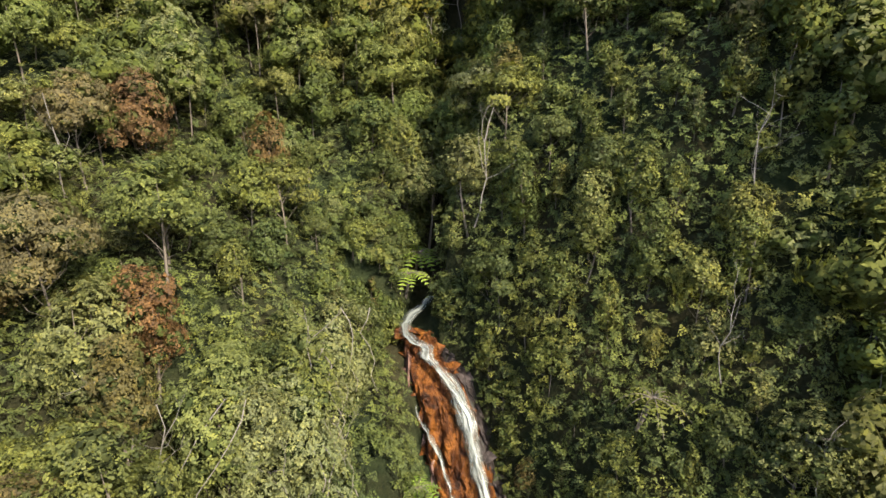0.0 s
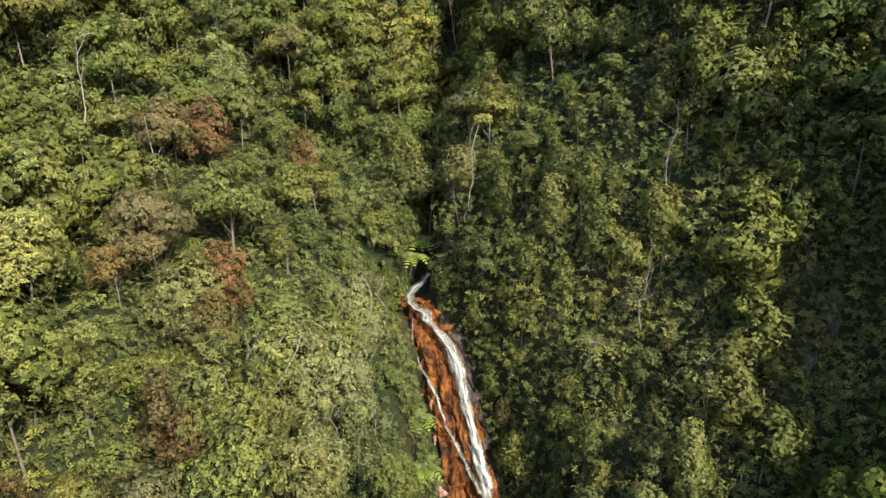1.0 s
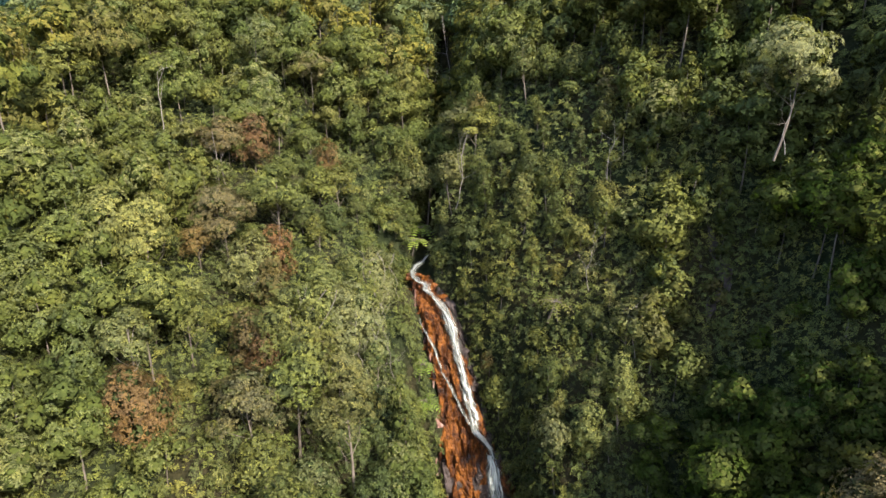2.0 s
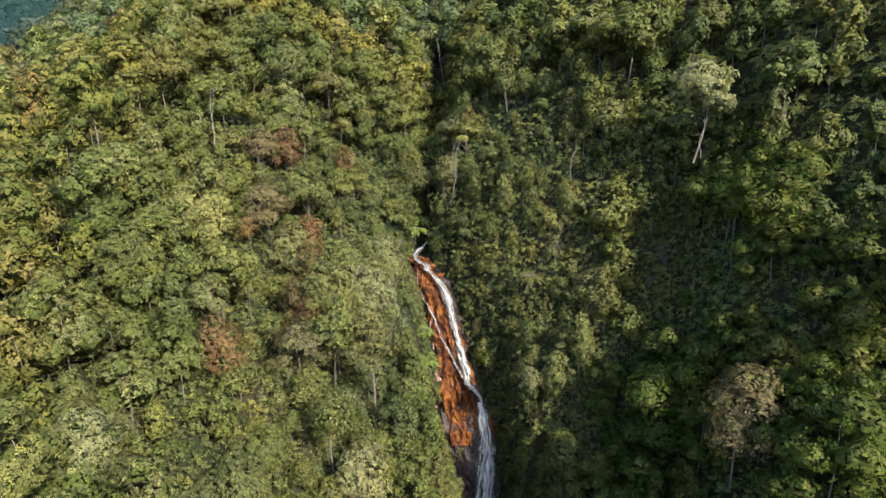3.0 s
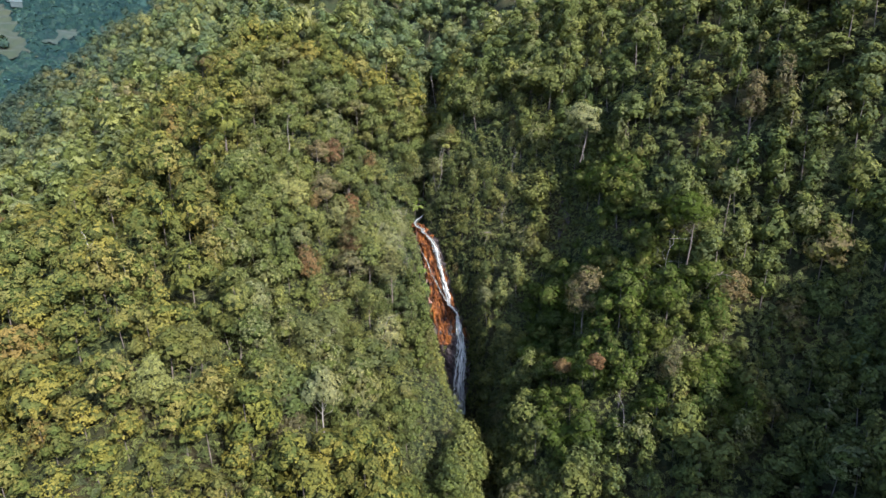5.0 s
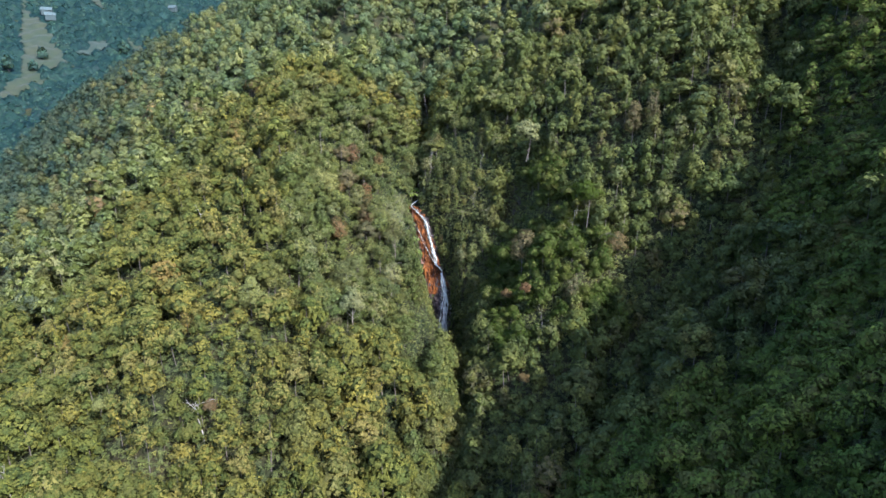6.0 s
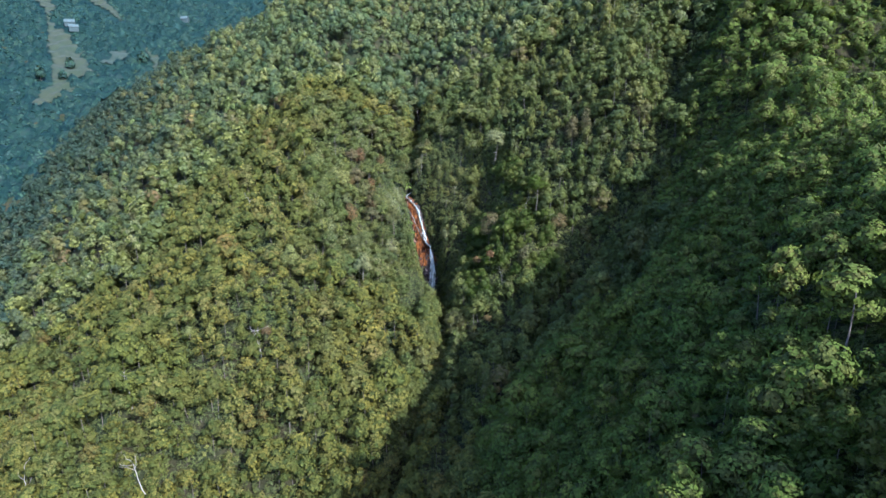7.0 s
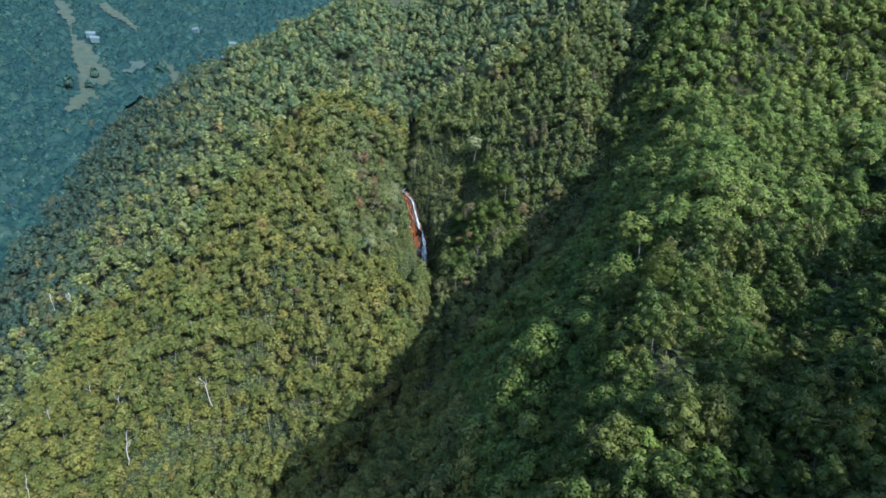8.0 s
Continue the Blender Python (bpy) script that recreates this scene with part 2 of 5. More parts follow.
def rock_material(name, stops, wet, streak=(1.2, 1.2, 0.22), scale=1.0):
    m, nodes, links, bsdf = material(name)
    n = noise_node(nodes, links, 1.1 * scale, 8.0, 0.68, stretch=streak)
    fine = noise_node(nodes, links, 7.0 * scale, 6.0, 0.7)
    r = ramp(nodes, stops)
    links.new(n.outputs["Fac"], r.inputs[0])
    d = ramp(nodes, [(0.3, (0.6, 0.55, 0.5)), (0.6, (1.15, 1.1, 1.05))])
    links.new(fine.outputs["Fac"], d.inputs[0])
    links.new(mixed(nodes, links, r.outputs[0], d.outputs[0], 1.0, "MULTIPLY"), bsdf.inputs["Base Color"])
    bsdf.inputs["Roughness"].default_value = wet
    bsdf.inputs["Specular IOR Level"].default_value = 0.15
    add = nodes.new("ShaderNodeMath")
    add.operation = "ADD"
    links.new(n.outputs["Fac"], add.inputs[0])
    links.new(fine.outputs["Fac"], add.inputs[1])
    bumped(nodes, links, bsdf, add.outputs[0], 0.9, 0.12)
    return m


M_SOIL = soil_material()
M_ORANGE = rock_material("iron_stained_wet_rock", [(0.34, (0.009, 0.005, 0.003)), (0.45, (0.04, 0.014, 0.004)), (0.54, (0.1, 0.037, 0.007)), (0.64, (0.165, 0.064, 0.011)), (0.78, (0.21, 0.12, 0.05))], 0.4, streak=(1.6, 1.6, 0.2))
M_GREYROCK = rock_material("dark_grey_rock", [(0.3, (0.014, 0.012, 0.012)), (0.5, (0.04, 0.033, 0.03)), (0.7, (0.095, 0.08, 0.075))], 0.55)
M_BROWNROCK = rock_material("brown_lichen_rock", [(0.3, (0.05, 0.03, 0.024)), (0.5, (0.17, 0.1, 0.08)), (0.72, (0.33, 0.27, 0.23))], 0.7)


def water_material(name, cover, pale=1.0):
    """Broken white water: streaks of foam with clear gaps, drawn out along the fall."""
    m, nodes, links, bsdf = material(name)
    n = noise_node(nodes, links, 1.0, 6.0, 0.7, space="UV", stretch=(9.0, 1.3, 1))
    r = ramp(nodes, [(cover - 0.12, (0, 0, 0)), (cover + 0.2, (1, 1, 1))])
    middle = nodes.new("ShaderNodeAttribute")
    middle.attribute_name = "tone"
    body = nodes.new("ShaderNodeMath")
    body.operation, body.inputs[1].default_value = "MULTIPLY_ADD", 0.3
    links.new(middle.outputs["Fac"], body.inputs[0])
    links.new(n.outputs["Fac"], body.inputs[2])
    links.new(body.outputs[0], r.inputs[0])
    tint = ramp(nodes, [(0.35, (0.08 * pale, 0.092 * pale, 0.085 * pale)), (0.65, (0.2 * pale, 0.212 * pale, 0.18 * pale))])
    links.new(n.outputs["Fac"], tint.inputs[0])
    links.new(tint.outputs[0], bsdf.inputs["Base Color"])
    bsdf.inputs["Roughness"].default_value = 0.35
    bumped(nodes, links, bsdf, n.outputs["Fac"], 0.6, 0.1)
    clear = nodes.new("ShaderNodeBsdfTransparent")
    mix = nodes.new("ShaderNodeMixShader")
    links.new(r.outputs[0], mix.inputs[0])
    links.new(clear.outputs[0], mix.inputs[1])
    links.new(bsdf.outputs[0], mix.inputs[2])
    links.new(mix.outputs[0], nodes["Material Output"].inputs[0])
    return m


# The veil's copy is paler: light catching the lower water is put into colour.
M_WATER, M_VEIL = water_material("white_water", 0.66), water_material("brightened_thin_water", 0.64, 2.1)


def plain_material(name, a, b, scale=0.5, rough=0.9):
    m, nodes, links, bsdf = material(name)
    r = ramp(nodes, [(0.35, a), (0.65, b)])
    links.new(noise_node(nodes, links, scale, 6.0, 0.7, space="World").outputs["Fac"], r.inputs[0])
    links.new(r.outputs[0], bsdf.inputs["Base Color"])
    bsdf.inputs["Roughness"].default_value = rough
    return m


def grass_material(name, tint):
    """Thin dry grass over earth: tan, with greener and barer patches."""
    m, nodes, links, bsdf = material(name)
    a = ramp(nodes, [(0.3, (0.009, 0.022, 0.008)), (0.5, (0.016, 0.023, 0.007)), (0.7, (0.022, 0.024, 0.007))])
    links.new(noise_node(nodes, links, 0.05, 6.0, 0.7, space="World").outputs["Fac"], a.inputs[0])
    b = ramp(nodes, [(0.3, (0.6, 0.7, 0.75)), (0.65, (1.15, 1.1, 1.0))])
    links.new(noise_node(nodes, links, 0.4, 5.0, 0.75, space="World").outputs["Fac"], b.inputs[0])
    speckled = mixed(nodes, links, a.outputs[0], b.outputs[0], 1.0, "MULTIPLY")
    links.new(mixed(nodes, links, speckled, tint, 1.0, "MULTIPLY"), bsdf.inputs["Base Color"])
    bsdf.inputs["Roughness"].default_value = 1.0
    return m


# Haze over the far hillside is toned into its grass, plaster and roofs.
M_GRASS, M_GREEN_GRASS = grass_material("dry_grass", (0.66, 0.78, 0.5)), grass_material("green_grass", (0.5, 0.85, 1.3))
M_PLASTER, M_ROOFING = plain_material("hazed_plaster", (0.014, 0.026, 0.023), (0.022, 0.036, 0.032)), plain_material("hazed_sheet_roof", (0.026, 0.043, 0.039), (0.04, 0.062, 0.056), 0.25)


# ---- the lie of the land ----
def soft_max(k, *a):
    a = np.broadcast_arrays(*a)
    m = np.maximum.reduce(a)
    return m + k * np.log(sum(np.exp((v - m) / k) for v in a))


def soft_min(k, *a):
    return -soft_max(k, *[-np.asarray(v, float) for v in a])


# the stream, from the gully above the lip, over the fall, down the valley
STREAM = np.array([(-4, 60, 36), (0, 40, 24), (2.5, 24, 12), (2, 12, 5), (1, 4, 1.1), (0.2, 0.4, -0.1), (2.6, -1.6, -3), (3.6, -3.6, -7), (4.8, -5.4, -12), (6, -8.6, -25), (7, -13, -25.5), (8.2, -20, -26), (9.5, -32, -27.5), (8, -48, -31), (-2, -75, -44), (-30, -115, -55)], float)


def stream_at(x, y):
    """Distance in plan to the stream, and the height of its bed there."""
    best, bed = np.full(np.shape(x), 1e9), np.zeros(np.shape(x))
    for a, b in zip(STREAM[:-1], STREAM[1:]):
        ab = b - a
        s = np.clip(((x - a[0]) * ab[0] + (y - a[1]) * ab[1]) / (ab[0] ** 2 + ab[1] ** 2), 0, 1)
        d = np.hypot(x - a[0] - s * ab[0], y - a[1] - s * ab[1])
        near = d < best
        best, bed = np.where(near, d, best), np.where(near, a[2] + s * ab[2], bed)
    return best, bed


def bumps(x, y, size, seed):
    """Smooth uneven relief from a few crossed waves."""
    r = np.random.RandomState(seed)
    z = 0
    for k in range(7):
        a, w, p = r.uniform(0, math.tau), size * r.uniform(0.6, 1.8), r.uniform(0, math.tau)
        z = z + np.sin((x * math.cos(a) + y * math.sin(a)) * math.tau / w + p) / 7
    return z * 2


CANOPY = 4.6
RAVINE = [(44, -42), (56.5, -28), (64, -12), (73, 12), (83, 42)]  # side gully between the wall and the spur


def canopy_z(x, y):
    x, y = np.asarray(x, float), np.asarray(y, float)
    left = soft_min(3, 73.7 - 0.053 * x + 1.587 * y, 35.9 + 0.596 * x + 0.493 * y, 6.3 - 0.581 * x + 0.5 * y, 141 - 0.6 * y)
    right = soft_min(3, soft_max(2, 1.15 + 1.86 * x + 2.3 * y, -11.7 + 0.358 * x + 0.279 * y), 12.0 + 0.62 * x + 0.42 * y, 62 + 0.1 * x + 0.62 * y, 100 + 1.0 * x, 150 - 0.5 * y, 85 + 1.2 * y)
    spur = soft_min(2, -70.3 + 1.23 * x - 0.379 * y - 0.13 * np.maximum(0, -118 - y), 41.5 - 0.03 * x + 0.185 * y, 95 - 0.5 * x + 0.3 * y)
    knoll = 15 * np.exp(-((x - 25.2) ** 2 + (y + 29.4) ** 2) / (2 * 6.6 ** 2))
    unseen_shade_hill = 64 * np.exp(-((x - 80) ** 2 + (y + 197) ** 2) / (2 * 20.5 ** 2))  # unseen hill, added out of view to shade the near spur
    ravine = np.minimum.reduce([np.hypot(x - a - np.clip(((x - a) * (c - a) + (y - b) * (d - b)) / ((c - a) ** 2 + (d - b) ** 2), 0, 1) * (c - a), y - b - np.clip(((x - a) * (c - a) + (y - b) * (d - b)) / ((c - a) ** 2 + (d - b) ** 2), 0, 1) * (d - b)) for (a, b), (c, d) in zip(RAVINE[:-1], RAVINE[1:])])
    right = right - 10.5 * np.exp(-(ravine / 7.5) ** 2)
    far = soft_min(8, -85.9 - 0.168 * x + 0.398 * y, 210 + 0 * x)
    recess = 8.5 * np.exp(-((x - 20.8) ** 2 + (y + 11) ** 2) / (2 * 3.3 ** 2))
    return soft_max(2.5, left, right, spur, far, -52 + 0 * x) + knoll - recess + unseen_shade_hill


def ground_z(x, y):
    x, y = np.asarray(x, float), np.asarray(y, float)
    away = np.clip((np.hypot(x - 4, y + 8) - 24) / 22, 0, 1)
    z = canopy_z(x, y) - CANOPY + 0.9 * bumps(x, y, 14, 3) + 0.35 * bumps(x, y, 5, 4) + 2.0 * away * np.clip((90 - y) / 40, 0, 1) * bumps(x, y, 24, 7)
    d, bed = stream_at(x, y)
    west = x < np.interp(-y, -STREAM[:, 1], STREAM[:, 0])
    wide = np.where((y < 1.5) & (y > -12), np.where(west, 3.5, 1.2), np.where(y < 0, np.where(west, np.where(y < -25, 1.1, 2.0), 1.3), 0.9))
    return np.minimum(z, bed - 0.8 + np.where(y < 3, np.where(west | (y < -14), 4.2, 8.0), 4.0) * np.maximum(0, d - wide))


def ground_normal(x, y, e=0.8):
    gx, gy = (ground_z(x + e, y) - ground_z(x - e, y)) / (2 * e), (ground_z(x, y + e) - ground_z(x, y - e)) / (2 * e)
    n = np.stack([-gx, -gy, np.ones_like(gx)], -1)
    return n / np.linalg.norm(n, axis=-1, keepdims=True)


# ---- mesh helpers ----
def mesh_of(name, verts, faces, mats, face_mat=None, smooth=False, tone=None, uv=None):
    """A mesh from arrays; faces: rows of four corners, or of three and -1."""
    me = bpy.data.meshes.new(name)
    faces = np.asarray(faces, np.int32)
    n = len(faces)
    sides = np.where(faces[:, -1] < 0, faces.shape[1] - 1, faces.shape[1])
    corners = faces.ravel()[faces.ravel() >= 0]
    me.vertices.add(len(verts))
    me.vertices.foreach_set("co", np.asarray(verts, np.float32).ravel())
    me.loops.add(len(corners))
    me.loops.foreach_set("vertex_index", corners)
    me.polygons.add(n)
    me.polygons.foreach_set("loop_start", np.concatenate([[0], np.cumsum(sides)[:-1]]).astype(np.int32))
    for m in mats:
        me.materials.append(m)
    if face_mat is not None:
        me.polygons.foreach_set("material_index", np.asarray(face_mat, np.int32))
    me.polygons.foreach_set("use_smooth", np.full(n, smooth, bool))
    if tone is not None:
        me.attributes.new("tone", "FLOAT", "POINT").data.foreach_set("value", np.asarray(tone, np.float32))
    if uv is not None:
        me.uv_layers.new(name="UVMap").data.foreach_set("uv", np.asarray(uv, np.float32)[corners].ravel())
    me.update(calc_edges=True)
    return me


def part(name, me, parent, label=""):
    ob = new(name, me)
    ob.parent = parent
    return tagged(ob, label=label) if label else ob


def tube(points, radii, sides):
    """A tapered, bent round bar through points."""
    points, verts, faces = np.asarray(points, float), [], []
    for i, p in enumerate(points):
        d = points[min(i + 1, len(points) - 1)] - points[max(i - 1, 0)]
        d /= np.linalg.norm(d) + 1e-9
        u = np.cross(d, (0.3, 0.9, 0.1) if abs(d[2]) > 0.5 else (0, 0, 1))
        u /= np.linalg.norm(u)
        v = np.cross(d, u)
        a = np.arange(sides) * math.tau / sides
        verts.append(p + radii[i] * (np.cos(a)[:, None] * u + np.sin(a)[:, None] * v))
        if i:
            for j in range(sides):
                k = (j + 1) % sides
                faces.append(((i - 1) * sides + j, (i - 1) * sides + k, i * sides + k, i * sides + j))
    return np.concatenate(verts), np.array(faces)


def merged(pieces):
    vs, fs, o = [], [], 0
    for v, f in pieces:
        f = np.asarray(f)
        if f.shape[1] == 3:
            f = np.concatenate([f, np.full((len(f), 1), -1)], 1)
        vs.append(v)
        fs.append(np.where(f < 0, -1, f + o))
        o += len(v)
    return np.concatenate(vs), np.concatenate(fs)


def leaf_quads(at, normal, size, r, slim=0.55, corners=4):
    """One kite-shaped (or three-cornered) leaf for each place, turned at random about its normal."""
    n = len(at)
    t = np.cross(normal, r.normal(size=(n, 3)))
    t /= np.linalg.norm(t, axis=1, keepdims=True) + 1e-9
    b = np.cross(normal, t)
    s = (size * r.uniform(0.6, 1.3, n))[:, None]
    tip = at + t * s * 0.62 - normal * s * 0.12
    q = np.stack([at - t * s * 0.5, at - b * s * slim * 0.5 + t * s * 0.05, tip, at + b * s * slim * 0.5 + t * s * 0.05], 1)
    if corners == 3:
        q = np.stack([q[:, 1] * 1.0 - t * s * 0.35, q[:, 3] - t * s * 0.2, q[:, 2]], 1)
    return q.reshape(-1, 3), np.arange(corners * n).reshape(n, corners)


def unit(v):
    return v / (np.linalg.norm(v, axis=-1, keepdims=True) + 1e-9)


def clump_cores(clumps, r, share=0.72, coarse=False):
    """The dense inside of each clump: small lumpy bodies that the leaves grow round, mostly coloured dark for inner
    shade.
    """
    if coarse:
        v = np.array([(1, 0, 0), (0, 1, 0), (-1, 0, 0), (0, -1, 0), (0, 0, 1), (0, 0, -1)], float)
        f = np.array([(0, 1, 4), (1, 2, 4), (2, 3, 4), (3, 0, 4), (1, 0, 5), (2, 1, 5), (3, 2, 5), (0, 3, 5)])
        return merged([(c[:3] + v * r.uniform(0.9, 1.3, (6, 1)) * share * c[[3, 3, 4]], f) for c in clumps])
    g = (1 + 5 ** 0.5) / 2
    v = unit(np.array([(-1, g, 0), (1, g, 0), (-1, -g, 0), (1, -g, 0), (0, -1, g), (0, 1, g), (0, -1, -g), (0, 1, -g), (g, 0, -1), (g, 0, 1), (-g, 0, -1), (-g, 0, 1)], float))
    f = np.array([(0, 11, 5), (0, 5, 1), (0, 1, 7), (0, 7, 10), (0, 10, 11), (1, 5, 9), (5, 11, 4), (11, 10, 2), (10, 7, 6), (7, 1, 8), (3, 9, 4), (3, 4, 2), (3, 2, 6), (3, 6, 8), (3, 8, 9), (4, 9, 5), (2, 4, 11), (6, 2, 10), (8, 6, 7), (9, 8, 1)])
    return merged([(c[:3] + v * r.uniform(0.7, 1.15, (12, 1)) * share * c[[3, 3, 4]], f) for c in clumps])


def clump_leaves(clumps, count, size, r, droop=0.0, slim=0.55, corners=4, dome=0.9, depth=(0.74, 1.1)):
    """Leaves over the outside of a crown's clumps, more of them above; clumps: rows of centre, width, height."""
    clumps = np.asarray(clumps)
    share = clumps[:, 3] ** 2
    pick = r.choice(len(clumps), count, p=share / share.sum())
    tilt = r.normal(size=(len(clumps), 3)) * 0.22
    d = unit(r.normal(size=(count, 3)) + (0, 0, 0.35))
    reach = r.uniform(*depth, count)[:, None]
    at = clumps[pick, :3] + d * reach * clumps[pick][:, [3, 3, 4]]
    away = unit((at - clumps[:, :3].mean(0)) * (1, 1, 0.8))
    normal = unit(d * 0.5 + away * dome + tilt[pick] + np.array((0, 0, 0.25 - droop)) + r.normal(size=(count, 3)) * 0.26)
    return leaf_quads(at, normal, size, r, slim, corners)


# kinds of tree: height, crown width, crown's bottom, clumps, clump width, clump flatness, droop, leaf slimness
KINDS = {
    "round": (5.4, 1.75, 0.14, 14, 0.82, 0.88, 0.0, 0.6),
    "layered": (5.4, 2.05, 0.3, 13, 0.9, 0.58, 0.0, 0.55),
    "slender": (6.4, 1.35, 0.18, 13, 0.72, 0.95, 0.25, 0.45),
    "tall": (6.8, 1.7, 0.5, 10, 0.74, 0.75, 0.0, 0.55),
    "draped": (6.2, 1.15, 0.02, 15, 0.62, 1.25, 0.45, 0.45),
    "bush": (2.8, 1.5, 0.05, 9, 0.72, 0.75, 0.0, 0.6),
}


def tree_clumps(kind, r):
    """Clumps of foliage over a dome: one on top, the rest in a spiral down its sides."""
    high, wide, low, n, cw, flat, _, _ = KINDS[kind]
    mid, tall = high * (low + (1 - low) * 0.42), high * (1 - low) * 0.58
    lean = r.uniform(-0.25, 0.25, 2)
    rows = []
    for i in range(n):
        tilt = math.radians(112) * math.sqrt(i / (n - 1)) if kind != "layered" else math.radians(100) * math.sqrt(i / (n - 1)) * r.uniform(0.8, 1.1)
        a = i * 2.4 + r.uniform(-0.4, 0.4)
        w = cw * r.uniform(0.75, 1.2)
        out = r.uniform(0.8, 1.12)
        reach = math.sin(tilt) * max(0.2, wide - w * 0.7) * out
        rows.append((math.cos(a) * reach + lean[0] * math.cos(tilt), math.sin(a) * reach + lean[1] * math.cos(tilt), mid + math.cos(tilt) * (tall - w * flat * 0.8) * out, w, w * flat))
    return np.array(rows)


def trunk_pieces(clumps, kind, r, sides=6, limbs=True):
    high = KINDS[kind][0]
    top = np.array((r.uniform(-0.5, 0.5), r.uniform(-0.5, 0.5), high * 0.82))
    bend = r.uniform(-0.35, 0.35, 2)
    stem = [np.array((bend[0] * math.sin(s * 3), bend[1] * math.sin(s * 2.4), -1.2 + s * (top[2] + 1.2))) + np.array((top[0], top[1], 0)) * s for s in np.linspace(0, 1, 7)]
    girth = 0.0105 * high
    pieces = [tube(stem, [girth * (1.25 - s) for s in np.linspace(0, 1, 7)], sides)]
    if limbs:
        for c in clumps:
            s = min(0.97, max(0.3, (c[2] - 0.5) / high))
            k = s * 6
            a = stem[int(k)] * (1 - k % 1) + stem[min(6, int(k) + 1)] * (k % 1)
            b = c[:3] - (0, 0, c[4] * 0.2)
            mid = (a + b) / 2 + r.uniform(-0.25, 0.25, 3) + (0, 0, -0.15)
            pieces.append(tube([a, mid, b], [girth * 0.3, girth * 0.2, girth * 0.08], 4))
    return merged(pieces)


def tree_thing(name, kind, seed, leaf_mat, bark_mat, leaves, size, label, category="tree", crown="crown"):
    """A tree as one thing: trunk with limbs, and a crown of leaves."""
    r = np.random.RandomState(seed)
    clumps = tree_clumps(kind, r)
    base = new(name)
    tagged(base, label=label, category=category)
    part("trunk", mesh_of("trunk", *trunk_pieces(clumps, kind, r), [bark_mat], smooth=True), base)
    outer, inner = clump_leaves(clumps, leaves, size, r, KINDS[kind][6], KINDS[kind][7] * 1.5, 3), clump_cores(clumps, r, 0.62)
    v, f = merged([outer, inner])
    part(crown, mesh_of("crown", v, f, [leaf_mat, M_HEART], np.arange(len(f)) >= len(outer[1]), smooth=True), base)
    return base


def bare_pieces(high, r, forks=5, girth=0.11):
    """A dead tree: a crooked stem that forks into bare, thinning branches."""
    pts = [np.array((0, 0, -1.0))]
    for i in range(7):
        pts.append(pts[-1] + np.array((r.uniform(-0.25, 0.25), r.uniform(-0.25, 0.25), (high * 0.75 + 1) / 7)))
    pieces = [tube(pts, list(np.linspace(girth, girth * 0.35, 8)), 6)]
    for k in range(forks):
        p = pts[r.randint(3, 8)]
        d = unit(np.array((r.normal(), r.normal(), r.uniform(0.5, 1.6))))
        q, way = [p], d
        for i in range(4):
            way = unit(way + r.normal(size=3) * 0.3 + (0, 0, 0.1))
            q.append(q[-1] + way * high * r.uniform(0.06, 0.11))
        pieces.append(tube(q, list(np.linspace(girth * 0.4, girth * 0.12, 5)), 4))
        for j in (2, 3):
            way2 = unit(way + r.normal(size=3) * 0.7)
            pieces.append(tube([q[j], q[j] + way2 * high * 0.07, q[j] + way2 * high * 0.13 + (0, 0, 0.1)], [girth * 0.2, girth * 0.12, girth * 0.05], 4))
    return merged(pieces)


def frond_pieces(r, n, length, droop):
    """Arching fronds with leaflets along both sides."""
    leaves, ribs = [], []
    for i in range(n):
        a = i * math.tau / n + r.uniform(-0.2, 0.2)
        lift = r.uniform(0.3, 0.8)
        s = np.linspace(0, 1, 9)
        run = length * r.uniform(0.8, 1.15)
        pts = np.stack([np.cos(a) * s * run, np.sin(a) * s * run, lift * s * run - droop * run * s ** 2], 1)
        ribs.append(tube(pts, list(np.linspace(0.03, 0.008, 9)), 3))
        side = np.array((-math.sin(a), math.cos(a), 0))
        for j in range(1, 9):
            w = 0.34 * run * math.sin(math.pi * (0.12 + 0.86 * s[j])) * 0.8
            for sg in (-1, 1):
                d = side * sg + np.array((math.cos(a), math.sin(a), 0)) * 0.35 + (0, 0, -0.18)
                u = unit(pts[j] - pts[j - 1]) * run * 0.05
                leaves.append((np.array([pts[j] - u, pts[j] + d * w * 0.6 - u * 0.7, pts[j] + d * w, pts[j] + u]), np.array([[0, 1, 2, 3]])))
    return merged(leaves), merged(ribs)


# ---- ground: one sheet, fine by the fall, coarse far away ----
def build_ground():
    def axis(marks):
        out = []
        for a, b, step in marks:
            out += list(np.arange(a, b, step))
        return np.array(out + [marks[-1][1]], float)

    xs = axis([(-2600, -600, 200), (-600, -140, 20), (-140, -32, 3), (-32, 36, 0.8), (36, 120, 3), (120, 400, 20), (400, 2600, 200)])
    ys = axis([(-2600, -400, 200), (-400, -150, 20), (-150, -42, 3), (-42, 28, 0.8), (28, 140, 3), (140, 620, 15), (620, 2620, 200)])
    gx, gy = np.meshgrid(xs, ys)
    gz = ground_z(gx, gy)
    i = np.arange(len(ys) - 1)[:, None] * len(xs) + np.arange(len(xs) - 1)[None]
    faces = np.stack([i, i + 1, i + 1 + len(xs), i + len(xs)], -1).reshape(-1, 4)
    me = mesh_of("ground", np.stack([gx, gy, gz], -1).reshape(-1, 3), faces, [M_SOIL], smooth=True)
    tagged(new("ground", me), label="steep forest ground, leaf litter darkened to read as gap shade", category="ground", kind="structure")


build_ground()


